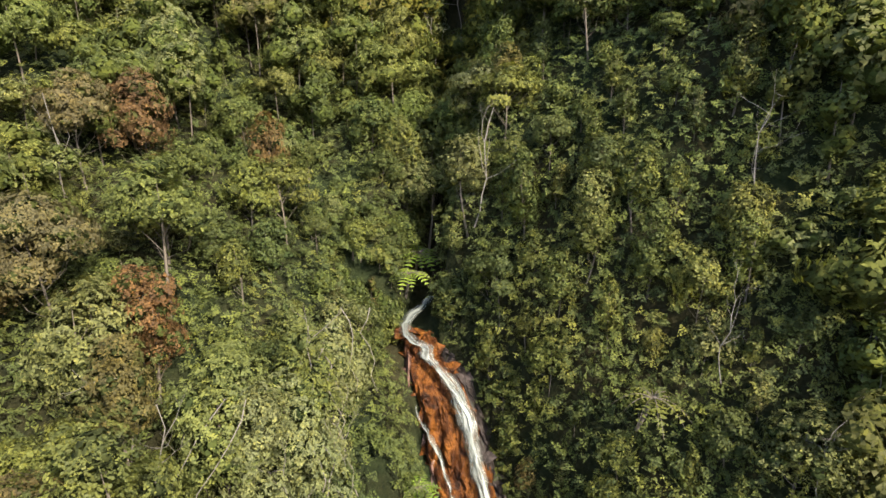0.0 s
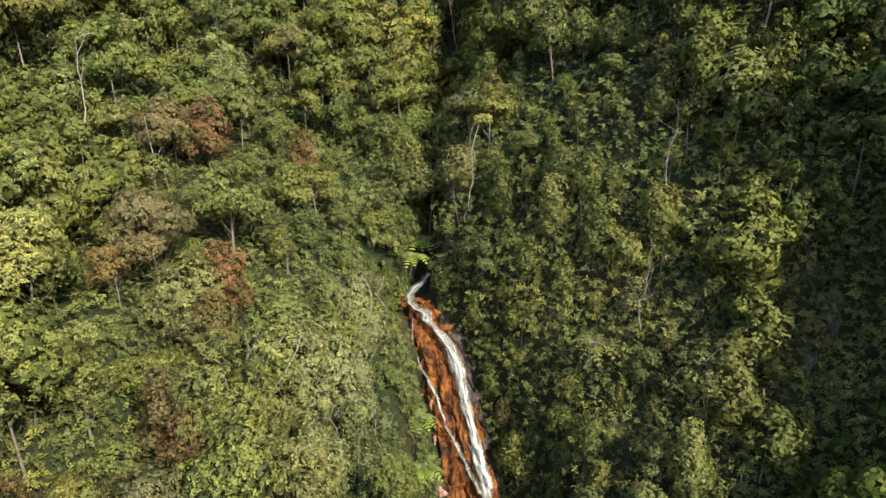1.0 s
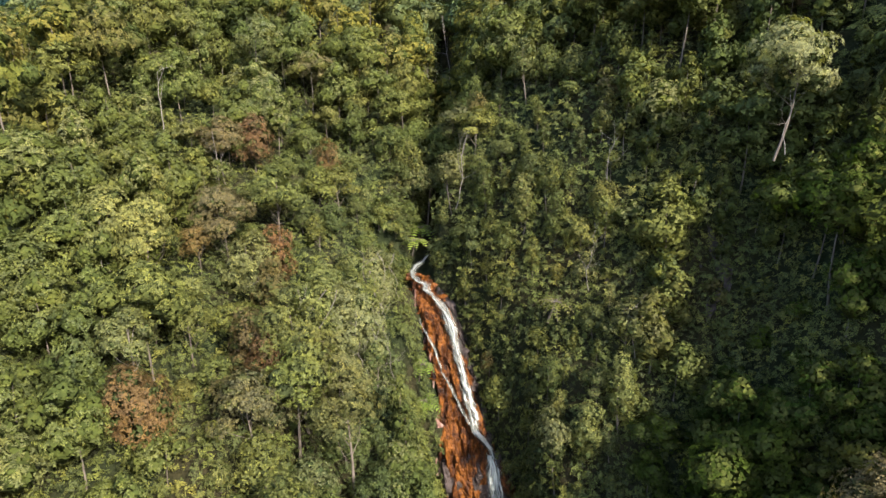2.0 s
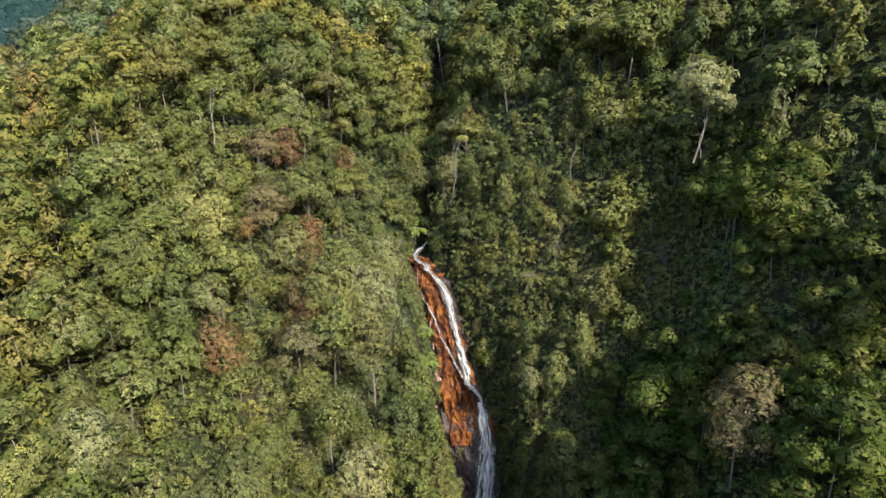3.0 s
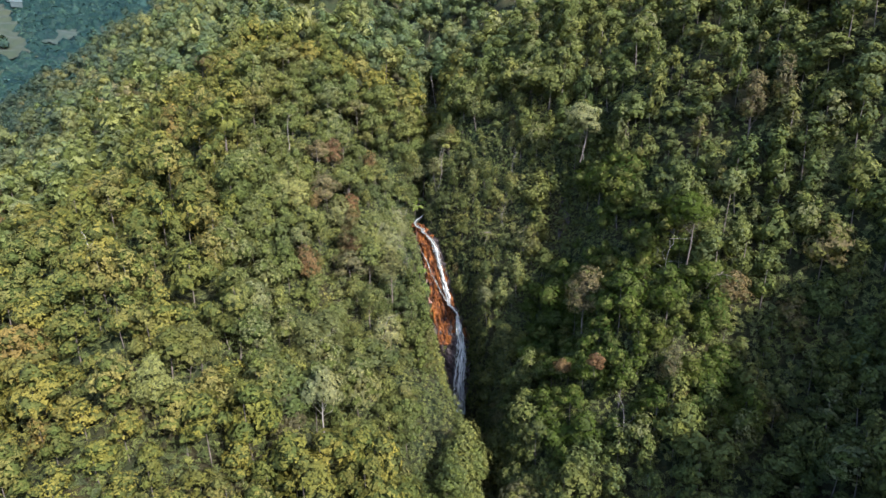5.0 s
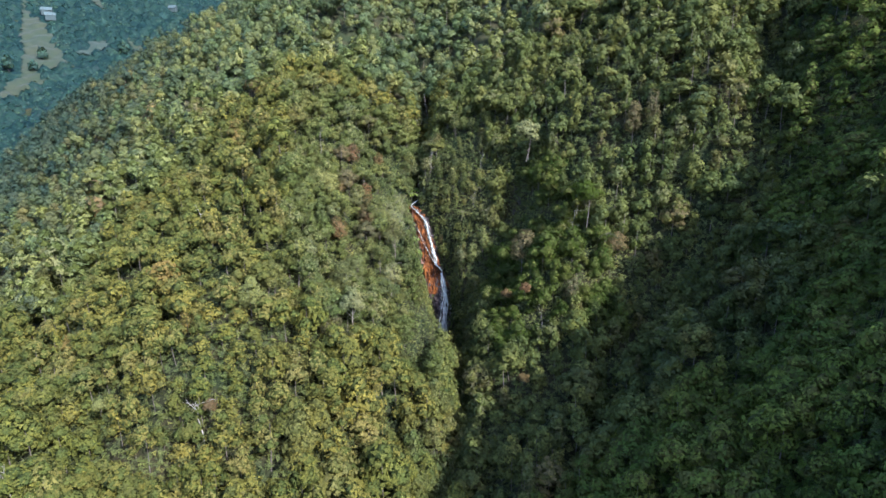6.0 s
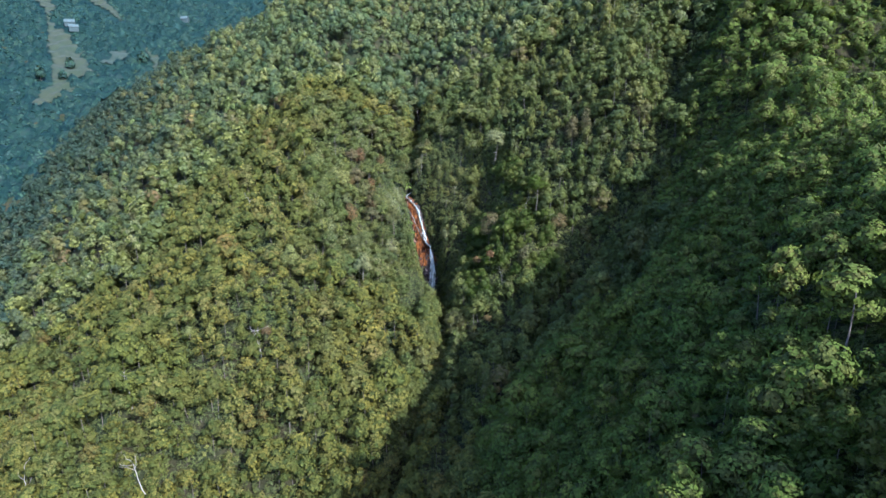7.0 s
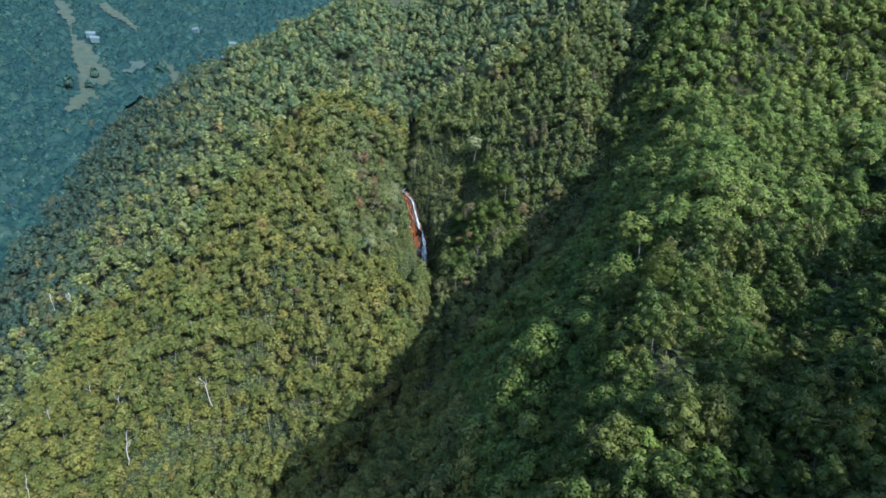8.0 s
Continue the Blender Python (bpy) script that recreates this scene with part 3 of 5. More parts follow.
# ---- the rock face and its water ----
FALL_Z = np.array([1.2, 0.4, 0, -3, -11.5, -22, -28])
FALL_Y = np.array([3.9, 1.5, 0, -2.6, -6.3, -9.0, -10.2])


def fall_y(z):
    return np.interp(-z, -FALL_Z, FALL_Y)


def spread(z, marks):
    """x at a height, smooth between a few (z, x) marks."""
    m = np.array(marks, float)
    return np.interp(-z, -m[:, 0], m[:, 1])


ROCK_LEFT = [(1.2, 0.3), (0.4, 0.0), (0, -0.12), (-0.8, -0.08), (-1.6, 0.1), (-3.1, 0.66), (-5, 1.03), (-6.7, 1.62), (-8.4, 1.9), (-10.6, 1.8), (-12.8, 2.1), (-15, 2.3), (-22, 3.9), (-28, 4.6)]
ROCK_RIGHT = [(1.2, 1.5), (0, 1.0), (-0.5, 1.05), (-1.24, 1.65), (-2.3, 2.7), (-4.0, 3.45), (-7.8, 4.55), (-10, 5.2), (-11.5, 5.6), (-15, 7.9), (-28, 9.0)]


def rock_sheet(u0, u1, nu, z0, z1, nv, proud, seed):
    """A rough piece of the cliff between two fractions of its width and two heights, with cracks that run down it."""
    u, v = np.meshgrid(np.linspace(u0, u1, nu), np.linspace(0, 1, nv))
    z = z0 + v * (z1 - z0)
    left, right = spread(z, ROCK_LEFT), spread(z, ROCK_RIGHT)
    x = left + (right - left) * u
    y = fall_y(z) + 6.4 * np.maximum(0, np.abs(u - 0.5) - 0.46)
    rough = np.zeros_like(z)
    for k in range(z.size):
        px, py, pz = x.flat[k], y.flat[k], z.flat[k]
        ridge = noise.noise((px * 1.3 + seed, py * 1.1, pz * 0.24 + 9))
        ledge = noise.noise((px * 0.7 + 5, 3 + seed, pz * 0.8))
        fine = noise.fractal((px * 2.6, py * 2.6, pz * 1.0 + seed), 0.9, 2.1, 5)
        rough.flat[k] = 0.95 * abs(ridge) + 0.45 * ledge + 0.36 * fine
    rim = np.minimum(1, 6 * np.minimum(np.minimum(u - u0, u1 - u) / (u1 - u0), np.minimum(v, 1 - v) * 2))
    y = y - proud * rim - rough
    x = x + 0.25 * rough * (1 - rim)
    i = np.arange(nv - 1)[:, None] * nu + np.arange(nu - 1)[None]
    return np.stack([x, y, z], -1).reshape(-1, 3), np.stack([i, i + nu, i + nu + 1, i + 1], -1).reshape(-1, 4)


def build_cliff():
    cliff = new("cliff")
    tagged(cliff, label="wet orange iron-stained cliff under the waterfall", category="cliff")
    rows = [
        ("orange_face", 0.02, 1.05, 50, -0.05, -15.5, 170, 0.05, 1, M_ORANGE, ""),
        ("left_rib", -0.3, 0.0, 12, -0.6, -20, 110, 0.25, 4, M_BROWNROCK, "brown lichen-covered rib of rock"),
        ("dark_rib", 0.0, 1.15, 30, -12.6, -28, 100, 0.2, 7, M_GREYROCK, "dark wet rock behind the lower veil"),
        ("right_rib", 1.0, 1.25, 12, -1.5, -12, 80, 0.0, 12, M_GREYROCK, "dark wet rib of rock beside the water"),
        ("ledge", 0.1, 0.5, 14, -11.2, -16.5, 36, 0.5, 9, M_ORANGE, "orange ledge where the water turns"),
    ]
    for name, u0, u1, nu, z0, z1, nv, proud, seed, mat, label in rows:
        ob = part(name, mesh_of(name, *rock_sheet(u0, u1, nu, z0, z1, nv, proud, seed), [mat]), cliff, label)
        thick = ob.modifiers.new("thickness", "SOLIDIFY")
        thick.thickness, thick.offset = 0.7, -1


def water_ribbon(name, centre, half, mat, parent, label="", off=0.35, steps=150, across=9, seed=1):
    """A sheet of falling water along the rock: centre and half width go by height."""
    r = np.random.RandomState(seed)
    z0, z1 = centre[0][0], centre[-1][0]
    v = np.linspace(0, 1, steps)
    z = z0 + (z1 - z0) * v
    wob = np.array([noise.noise((k * 0.11, seed * 7.3, 0)) for k in range(steps)])
    c, h = spread(z, centre) + wob * 0.1, spread(z, half) * (1 + 0.35 * np.array([noise.noise((k * 0.16, seed * 3.1, 5)) for k in range(steps)]))
    u = np.linspace(-1, 1, across)
    x = c[:, None] + h[:, None] * u[None]
    lump = np.array([[noise.noise((a * 2.5, k * 0.12, seed)) for a in u] for k in range(steps)])
    y = fall_y(z)[:, None] - off - 0.55 + 0.4 * u[None] ** 2 - 0.22 * lump
    verts = np.stack([x, y, np.broadcast_to(z[:, None], x.shape)], -1).reshape(-1, 3)
    uv = np.stack([np.broadcast_to(u[None] * 0.5 + 0.5, x.shape) * (h.mean() * 1.0), np.broadcast_to((v * (z0 - z1) * 0.35)[:, None], x.shape)], -1).reshape(-1, 2)
    i = np.arange(steps - 1)[:, None] * across + np.arange(across - 1)[None]
    faces = np.stack([i, i + across, i + across + 1, i + 1], -1).reshape(-1, 4)
    return part(name, mesh_of(name, verts, faces, [mat], smooth=True, tone=np.broadcast_to(1 - np.abs(u)[None] ** 1.5, x.shape).ravel(), uv=uv), parent, label)


def build_waterfall():
    fall = new("waterfall")
    fall.location = (6, -9, -26)
    tagged(fall, label="narrow white waterfall sliding down orange rock into a gully", category="waterfall")
    bpy.context.view_layer.update()
    parts = [
        water_ribbon("upper_chute", [(1.0, 1.1), (0.73, 0.7), (0.5, 0.15), (0.28, -0.25), (0.05, -0.1)], [(1.0, 0.4), (0.5, 0.5), (0.28, 0.45), (0.05, 0.3)], M_WATER, fall, seed=2, steps=40),
        water_ribbon("lip_foam", [(0.08, -0.1), (-0.2, 0.35), (-0.47, 0.9), (-0.82, 1.0), (-1.1, 1.35)], [(0.08, 0.3), (-0.3, 0.55), (-0.6, 0.48), (-1.1, 0.42)], M_WATER, fall, seed=8, steps=50),
        water_ribbon("main_stream", [(-0.8, 0.95), (-1.1, 1.4), (-1.45, 1.86), (-2.15, 2.48), (-2.9, 2.95), (-4.0, 3.22), (-5.3, 3.52), (-6.6, 3.93), (-8.3, 4.32), (-9.2, 4.58), (-10.48, 4.9), (-11.1, 5.5), (-11.6, 6.0), (-12.3, 6.3)], [(-0.8, 0.22), (-1.4, 0.4), (-2.2, 0.56), (-3, 0.56), (-6, 0.44), (-8.5, 0.5), (-10.5, 0.42), (-12.3, 0.36)], M_WATER, fall, seed=3, across=13),
        water_ribbon("stream_strand", [(-1.2, 1.45), (-2.2, 2.6), (-3.0, 3.1), (-4.2, 3.36), (-6.0, 3.85), (-8.0, 4.4), (-9.6, 4.95)], [(-1.2, 0.1), (-3, 0.2), (-6, 0.16), (-9.6, 0.3)], M_VEIL, fall, "thin strand of white water beside the stream", seed=9, off=0.42, across=5),
        water_ribbon("side_rill", [(-2.6, 0.55), (-3.06, 0.72), (-3.6, 1.05), (-4.85, 1.76), (-6.4, 2.33), (-7.65, 3.14), (-8.99, 3.79), (-10.0, 4.5)], [(-2.6, 0.04), (-3.4, 0.09), (-5, 0.16), (-7, 0.13), (-10, 0.17)], M_WATER, fall, seed=4, across=5),
        water_ribbon("lower_veil", [(-12.0, 5.9), (-13.0, 6.3), (-15.8, 6.55), (-18.8, 6.7), (-22, 6.5), (-26.5, 6.7)], [(-12, 0.3), (-13.2, 0.5), (-16, 0.9), (-19, 1.2), (-23, 1.15), (-26.5, 1.3)], M_VEIL, fall, "thin spreading veil of white water", seed=5, across=17),
        water_ribbon("lower_stream", [(-12.0, 6.0), (-14.4, 6.1), (-16.7, 6.5), (-19, 6.0), (-21.3, 5.6), (-26.5, 5.7)], [(-12, 0.36), (-17, 0.3), (-26.5, 0.24)], M_VEIL, fall, seed=6, off=0.5),
        water_ribbon("lower_strand", [(-13.0, 6.6), (-15.5, 7.0), (-18, 7.2), (-21, 6.9), (-26.5, 7.2)], [(-13, 0.12), (-18, 0.2), (-26.5, 0.2)], M_VEIL, fall, seed=11, off=0.5, across=5),
    ]
    for p in parts:
        p.matrix_parent_inverse = Matrix.Translation(-fall.location)


build_cliff()
build_waterfall()


def build_outcrop(name, x, y, wide, high, mat, seed, label, lean=0.25):
    """A bare rock outcrop standing proud of the slope, split by upright cracks."""
    nu, nv = 34, 34
    u, v = np.meshgrid(np.linspace(-1, 1, nu), np.linspace(0, 1, nv))
    foot = float(ground_z(x, y)) - 1.0
    edge = np.maximum(np.abs(u), np.abs(v * 2 - 1)) ** 3 * (1.2 + 0.8 * np.sin(u * 7 + v * 5 + seed))
    z = foot + v * high
    px = x + u * wide / 2 * (0.8 + 0.25 * np.sin(v * 4 + seed))
    py = y + v * high * lean + edge * 1.6
    for k in range(u.size):
        q = (px.flat[k] + seed, z.flat[k] * 0.35, seed)
        py.flat[k] -= 0.7 * abs(noise.noise((q[0] * 0.9, q[1], q[2]))) + 0.3 * noise.fractal((q[0] * 1.7, q[1] * 4, q[2]), 0.9, 2.1, 3)
    i = np.arange(nv - 1)[:, None] * nu + np.arange(nu - 1)[None]
    faces = np.stack([i, i + 1, i + nu + 1, i + nu], -1).reshape(-1, 4)
    ob = new(name, mesh_of(name, np.stack([px, py, z], -1).reshape(-1, 3), faces, [mat]))
    t = ob.modifiers.new("thickness", "SOLIDIFY")
    t.thickness, t.offset = 1.2, -1
    tagged(ob, label=label, category="rock")


build_outcrop("rock_outcrop", 20.6, -11.2, 4.4, 7.0, M_GREYROCK, 3, "dark grey cracked rock cliff in the shaded wall", 0.35)


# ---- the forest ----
def clear_of_fall_view(x, y, top, wide):
    """Whether a plant leaves the water free, and the camera's sightlines to the rock face."""
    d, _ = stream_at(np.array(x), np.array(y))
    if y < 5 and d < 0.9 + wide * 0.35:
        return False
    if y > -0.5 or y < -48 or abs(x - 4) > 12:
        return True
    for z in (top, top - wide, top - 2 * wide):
        # slopes of the camera's sightlines down to the fall
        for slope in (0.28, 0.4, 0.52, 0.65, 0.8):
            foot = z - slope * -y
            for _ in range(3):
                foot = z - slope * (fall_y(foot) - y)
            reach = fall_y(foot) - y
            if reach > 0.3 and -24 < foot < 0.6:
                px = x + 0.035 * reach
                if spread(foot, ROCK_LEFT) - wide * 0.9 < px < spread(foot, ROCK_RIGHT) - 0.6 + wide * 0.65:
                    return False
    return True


def scatter(x0, x1, y0, y1, gap, r, tries, keep=None, taken=None):
    """Places at least gap apart along the slope."""
    cells, out = {}, []
    for p in (taken or []):
        cells.setdefault((int(p[0] // gap), int(p[1] // gap)), []).append(p)
    xs, ys = r.uniform(x0, x1, tries), r.uniform(y0, y1, tries)
    zs = ground_z(xs, ys)
    ok = np.ones(tries, bool) if keep is None else keep(xs, ys, zs)
    for x, y, z in zip(xs[ok], ys[ok], zs[ok]):
        c = (int(x // gap), int(y // gap))
        if any((x - a) ** 2 + (y - b) ** 2 + (z - e) ** 2 < gap * gap for i in (-1, 0, 1) for j in (-1, 0, 1) for a, b, e in cells.get((c[0] + i, c[1] + j), ())):
            continue
        cells.setdefault(c, []).append((x, y, z))
        out.append((x, y, z))
    return out


rng = np.random.RandomState(11)

PROTOS = [
    tree_thing("broadleaf_tree", "round", 1, M_LEAF, M_BARK_BROWN, 1750, 0.3, "rounded broadleaf tree with mixed green leaves on the slope"),
    tree_thing("broadleaf_tree", "round", 2, M_LEAF, M_BARK_BROWN, 1850, 0.28, "rounded olive-green broadleaf tree on the slope"),
    tree_thing("broadleaf_tree", "round", 3, M_LEAF, M_BARK_BROWN, 1750, 0.29, "coarse-leaved broadleaf tree on the slope"),
    tree_thing("layered_tree", "layered", 4, M_LEAF, M_BARK_BROWN, 1550, 0.34, "flat-crowned tree with layered fine foliage"),
    tree_thing("layered_tree", "layered", 5, M_LEAF, M_BARK_BROWN, 1650, 0.31, "wide flat-crowned tree with layered foliage"),
    tree_thing("slender_tree", "slender", 6, M_LEAF, M_BARK_BROWN, 1650, 0.3, "slender tree with drooping leaves and thin trunk"),
    tree_thing("slender_tree", "tall", 7, M_LEAF, M_BARK_BROWN, 1250, 0.3, "tall tree with clear brown trunk and small crown"),
    tree_thing("bush", "bush", 8, M_LEAF, M_BARK_BROWN, 1000, 0.29, "dense green bush on the forest slope", "bush", "foliage"),
    tree_thing("bush", "bush", 9, M_LEAF, M_BARK_BROWN, 1050, 0.27, "dense small-leaved bush on the slope", "bush", "foliage"),
    tree_thing("draped_tree", "draped", 10, M_LEAF, M_BARK_BROWN, 1700, 0.29, "narrow tree hung with creepers on the steep wall"),
    tree_thing("draped_tree", "draped", 11, M_LEAF, M_BARK_BROWN, 1600, 0.31, "column of hanging creepers over a narrow tree"),
]
PROTO_KIND = ["round", "round", "round", "layered", "layered", "slender", "tall", "bush", "bush", "draped", "draped"]

# trees that stand out, at their places: x, y, height of the crown's top, kind, leaves, label
MARKED = [
    (-11.6, -9.6, 9.2, "layered", M_TAN, "dry tan-brown flat-crowned tree"),
    (-8.4, -9.6, 6.9, "slender", M_RUST, "rust-red leaved slender tree"),
    (-8.1, -12.1, 5.4, "slender", M_RUST, "rust-red leaved slender tree"),
    (-9.5, -10.9, 6.6, "round", M_LEAF, "rounded green tree beside rust-leaved ones"),
    (-12.1, -1.4, 13.2, "round", M_RUST, "orange-brown leaved tree on the slope"),
    (-6.8, 0.5, 11.2, "slender", M_RUST, "rust-red leaved slender tree"),
    (-13.4, -3.4, 12.8, "layered", M_TAN, "dry tan-brown flat-crowned tree"),
    (-2.3, -7.6, 3.6, "slender", M_GREY, "pale grey-green drooping shrub beside the fall"),
    (-3.2, -10.6, 3.0, "round", M_GREY, "pale grey-green drooping shrub beside the fall"),
    (-5.1, -11.5, 4.2, "round", M_LIME, "small bright yellow-green tree"),
    (-16.1, -14.8, 10.0, "round", M_LIME, "bright yellow-green tree above its neighbours"),
    (-11.9, -21.8, 3.1, "round", M_RUST, "orange-brown leaved tree on the slope"),
    (-8.0, -17.0, 4.0, "slender", M_RUST, "rust-red leaved slender tree"),
    (-7.0, -39.0, -3.6, "tall", M_GREY, "tall tree with one clear pale trunk"),
    (-2.4, -25.2, -4.0, "round", M_GREY, "large pale grey-green tree beside the fall"),
    (-19.4, -35.6, 0.2, "round", M_LEAF, "large rounded yellow-green tree"),
    (21.4, -12.2, 18.6, "layered", M_GREY, "pale-crowned tree on the steep wall"),
    (19.1, -27.6, 2.0, "round", M_TAN, "dull brown tree in the shaded hollow"),
    (16.2, -32.2, -6.4, "bush", M_RUST, "brown-red leaved bush in the valley"),
    (18.6, -35.4, -4.2, "bush", M_RUST, "brown-red leaved bush in the valley"),
    (17.6, -9.2, 5.0, "slender", M_LIME, "yellow-green climber-covered tree on the wall"),
    (-36.3, -55.2, -12.4, "bush", M_LIME, "bright yellow bush on the lower slope"),
    (28.7, -30.0, 10.6, "layered", M_SPUR, "flat-crowned tree on the knoll"),
    (-90.0, 21.4, -8.6, "round", M_GREY, "pale whitish-green tree on the far flank"),
    (37.0, -22.4, 22.2, "slender", M_TAN, "yellow-brown tree on the upper wall"),
    (32.2, -130.0, 18.6, "round", M_SPUR, "large dark tree on the spur"),
    (-6.6, -17.8, 3.0, "slender", M_RUST, "rust-red leaved slender tree"),
    (-11.4, -16.6, 5.7, "slender", M_LIME, "bright yellow-green tree above its neighbours"),
    (-14.3, -14.8, 9.2, "layered", M_LIME, "bright yellow-green tree above its neighbours"),
    (-12.7, -20.1, 5.0, "tall", M_LEAF, "tall tree with one clear pale trunk"),
    (-20.5, -36.7, -0.6, "round", M_LIME, "large rounded yellow-green tree"),
    (-21.0, -41.6, -1.6, "round", M_LIME, "large rounded yellow-green tree"),
    (-10.6, -39.3, -6.4, "round", M_TAN, "dull brown tree on the lower slope"),
    (-22.5, -55.6, -12.2, "bush", M_RUST, "brown-red leaved bush on the lower slope"),
    (17.7, -43.7, -15.0, "bush", M_RUST, "brown-red leaved bush in the valley"),
    (39.8, -23.1, 24.0, "draped", M_TAN, "yellow-brown creeper-hung tree on the upper wall"),
    (21.3, -147.0, 9.0, "slender", M_TAN, "yellow-brown tree on the spur"),
    (23.4, -151.3, 11.7, "tall", M_CREST, "green tree on the spur with a clear pale trunk"),
    (51.7, -110.7, 20.4, "round", M_TAN, "brown-tinged tree on the spur"),
    (34.8, -140.2, 14.6, "slender", M_CREST, "bright green pointed tree on the spur"),
    (38.2, -134.0, 16.4, "slender", M_CREST, "bright green pointed tree on the spur"),
    (-9.5, -32.5, -2.0, "round", M_DULL, "large dull grey-green tree standing out of the slope"),
    (-8.2, -29.8, -1.8, "round", M_DULL, "large dull grey-green tree standing out of the slope"),
    (-15.7, -30.5, 1.6, "layered", M_GREY, "pale olive flat-crowned tree on the slope"),
    (14.0, -12.6, -1.3, "draped", M_LIME, "yellow-green climber-covered tree on the wall"),
    (11.8, -12.8, -4.0, "draped", M_LIME, "yellow-green climber-covered tree on the wall"),
    (33.4, -30.4, 2.4, "layered", M_TAN, "dry tan-brown drooping tree on the knoll"),
    (25.5, -36.4, -2.8, "draped", M_TAN, "olive-brown creeper-hung tree in the valley"),
    (-124.2, -0.8, -36.6, "round", M_TAN, "thin brownish tree on the far flank"),
    (-109.6, -14.9, -34.8, "slender", M_TAN, "thin brownish tree on the far flank"),
    (-102.0, -14.9, -30.2, "round", M_TAN, "thin brownish tree on the far flank"),
]
taken = []
for k, (x, y, top, kind, mat, label) in enumerate(MARKED):
    gz = float(ground_z(x, y))
    s = min(0.6 if kind == "bush" else 1.15, max(0.55, (top - gz) / KINDS[kind][0]))
    t = tree_thing({"round": "broadleaf_tree", "tall": "broadleaf_tree", "layered": "layered_tree", "slender": "slender_tree", "draped": "draped_tree", "bush": "bush"}[kind], kind, 40 + k, mat, M_BARK if kind == "tall" else M_BARK_BROWN, 1700, 0.34, label, "bush" if kind == "bush" else "tree", "foliage" if kind == "bush" else "crown")
    t.matrix_basis = Matrix.LocRotScale((x, y, max(gz, top - KINDS[kind][0] * s)), Euler((0, 0, k * 1.7)), (s, s, s))
    taken.append((x, y, gz))


def near_zone(x, y, z):
    return (x > -24 - 0.25 * (y + 5)) & (x < 22 - 0.35 * (y + 5)) & (x > -32) & (x < 34)


near_places = []
for x, y, z in scatter(-32, 34, -38, 14, 1.7, rng, 40000, near_zone, taken):
    k = rng.choice(9, p=[0.19, 0.18, 0.12, 0.12, 0.1, 0.11, 0.04, 0.07, 0.07])
    if x > 3.5 and y > -14 and rng.uniform() < 0.5:
        k = 9 + rng.randint(2)
    high, wide = KINDS[PROTO_KIND[k]][:2]
    s = rng.choice([0.5, 0.7, 0.9, 1.2], p=[0.26, 0.36, 0.27, 0.11]) * rng.uniform(0.88, 1.12)
    if not clear_of_fall_view(x, y, z + high * s, wide * s):
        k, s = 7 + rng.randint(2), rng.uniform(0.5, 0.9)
        if not clear_of_fall_view(x, y, z + 3.0 * s, 1.5 * s):
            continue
    if 17.6 < x < 22.6 and -16.5 < y < -10:
        k, s = 7 + k % 2, min(s, 0.55)
    near_places.append((x, y, z, k, s))
valley = [p for p in near_places if p[0] > 14 and p[1] < -13]
near_places = [p for p in near_places if not (p[0] > 14 and p[1] < -13)]
order = np.argsort([math.hypot(p[0] - 1, 0.75 * (p[1] + 11)) for p in near_places])
singles, rest = [near_places[i] for i in order[:290]], [near_places[i] for i in order[290:]]
for k in range(220):
    y = rng.uniform(-62, -12.5)
    x = float(np.interp(-y, -STREAM[:, 1], STREAM[:, 0])) + rng.uniform(-4.5, 3.0)
    z, kind, s = float(ground_z(x, y)), 7 + k % 2, rng.uniform(0.6, 1.1)
    if y < -18:
        kind, s = (0, 1, 5)[k % 3], rng.uniform(0.8, 1.2)
        if z + 6.7 * s < min(-24.2 + 0.708 * (-14 - y), -14.3 + 0.5 * (-26 - y)) or y < -40:
            rest.append((x, y, z, kind, s))
    elif clear_of_fall_view(x, y, z + 2.8 * s, 1.5 * s):
        rest.append((x, y, z, kind, s))
for k in range(70):
    y, x, s = rng.uniform(-25, -11), rng.uniform(-0.5, 3.4), rng.uniform(0.4, 0.75)
    rest.append((x, y, float(ground_z(x, y)), (9, 10, 7, 8)[k % 4], s))
for k in range(26):
    x, y = rng.uniform(-2.4, -0.75), rng.uniform(0.0, 4.0)
    rest.append((x, y, float(ground_z(x, y)), 7 + k % 2, rng.uniform(0.3, 0.55)))
used = set()
for x, y, z, k, s in singles:
    m = Matrix.LocRotScale((x, y, z), Euler((rng.uniform(-0.08, 0.08), rng.uniform(-0.08, 0.08), rng.uniform(0, math.tau))), (s * rng.uniform(0.9, 1.15), s * rng.uniform(0.9, 1.15), s * rng.uniform(0.9, 1.15)))
    if k in used:
        tagged(copy_thing(PROTOS[k], m), group="trees round the waterfall")
    else:
        used.add(k)
        PROTOS[k].matrix_basis = m
        tagged(PROTOS[k], group="trees round the waterfall")


def lod_tree(kind, seed, leaves, size, trunk=True, core=1, body=0.8):
    """Arrays of a plainer tree for the woods: corners, faces, material of each face."""
    r = np.random.RandomState(seed)
    c = tree_clumps(kind, r)
    c = c[::core] * (1, 1, 1, 1 + 0.3 * (core - 1), 1 + 0.3 * (core - 1))
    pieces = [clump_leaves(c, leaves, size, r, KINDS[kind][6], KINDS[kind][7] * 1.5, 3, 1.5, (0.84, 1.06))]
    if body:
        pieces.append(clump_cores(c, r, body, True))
    if trunk:
        pieces.append(trunk_pieces(c, kind, r, 4, False))
    v, f = merged(pieces)
    return v, f, np.concatenate([np.full(len(q[1]), k) for k, q in enumerate(pieces)])


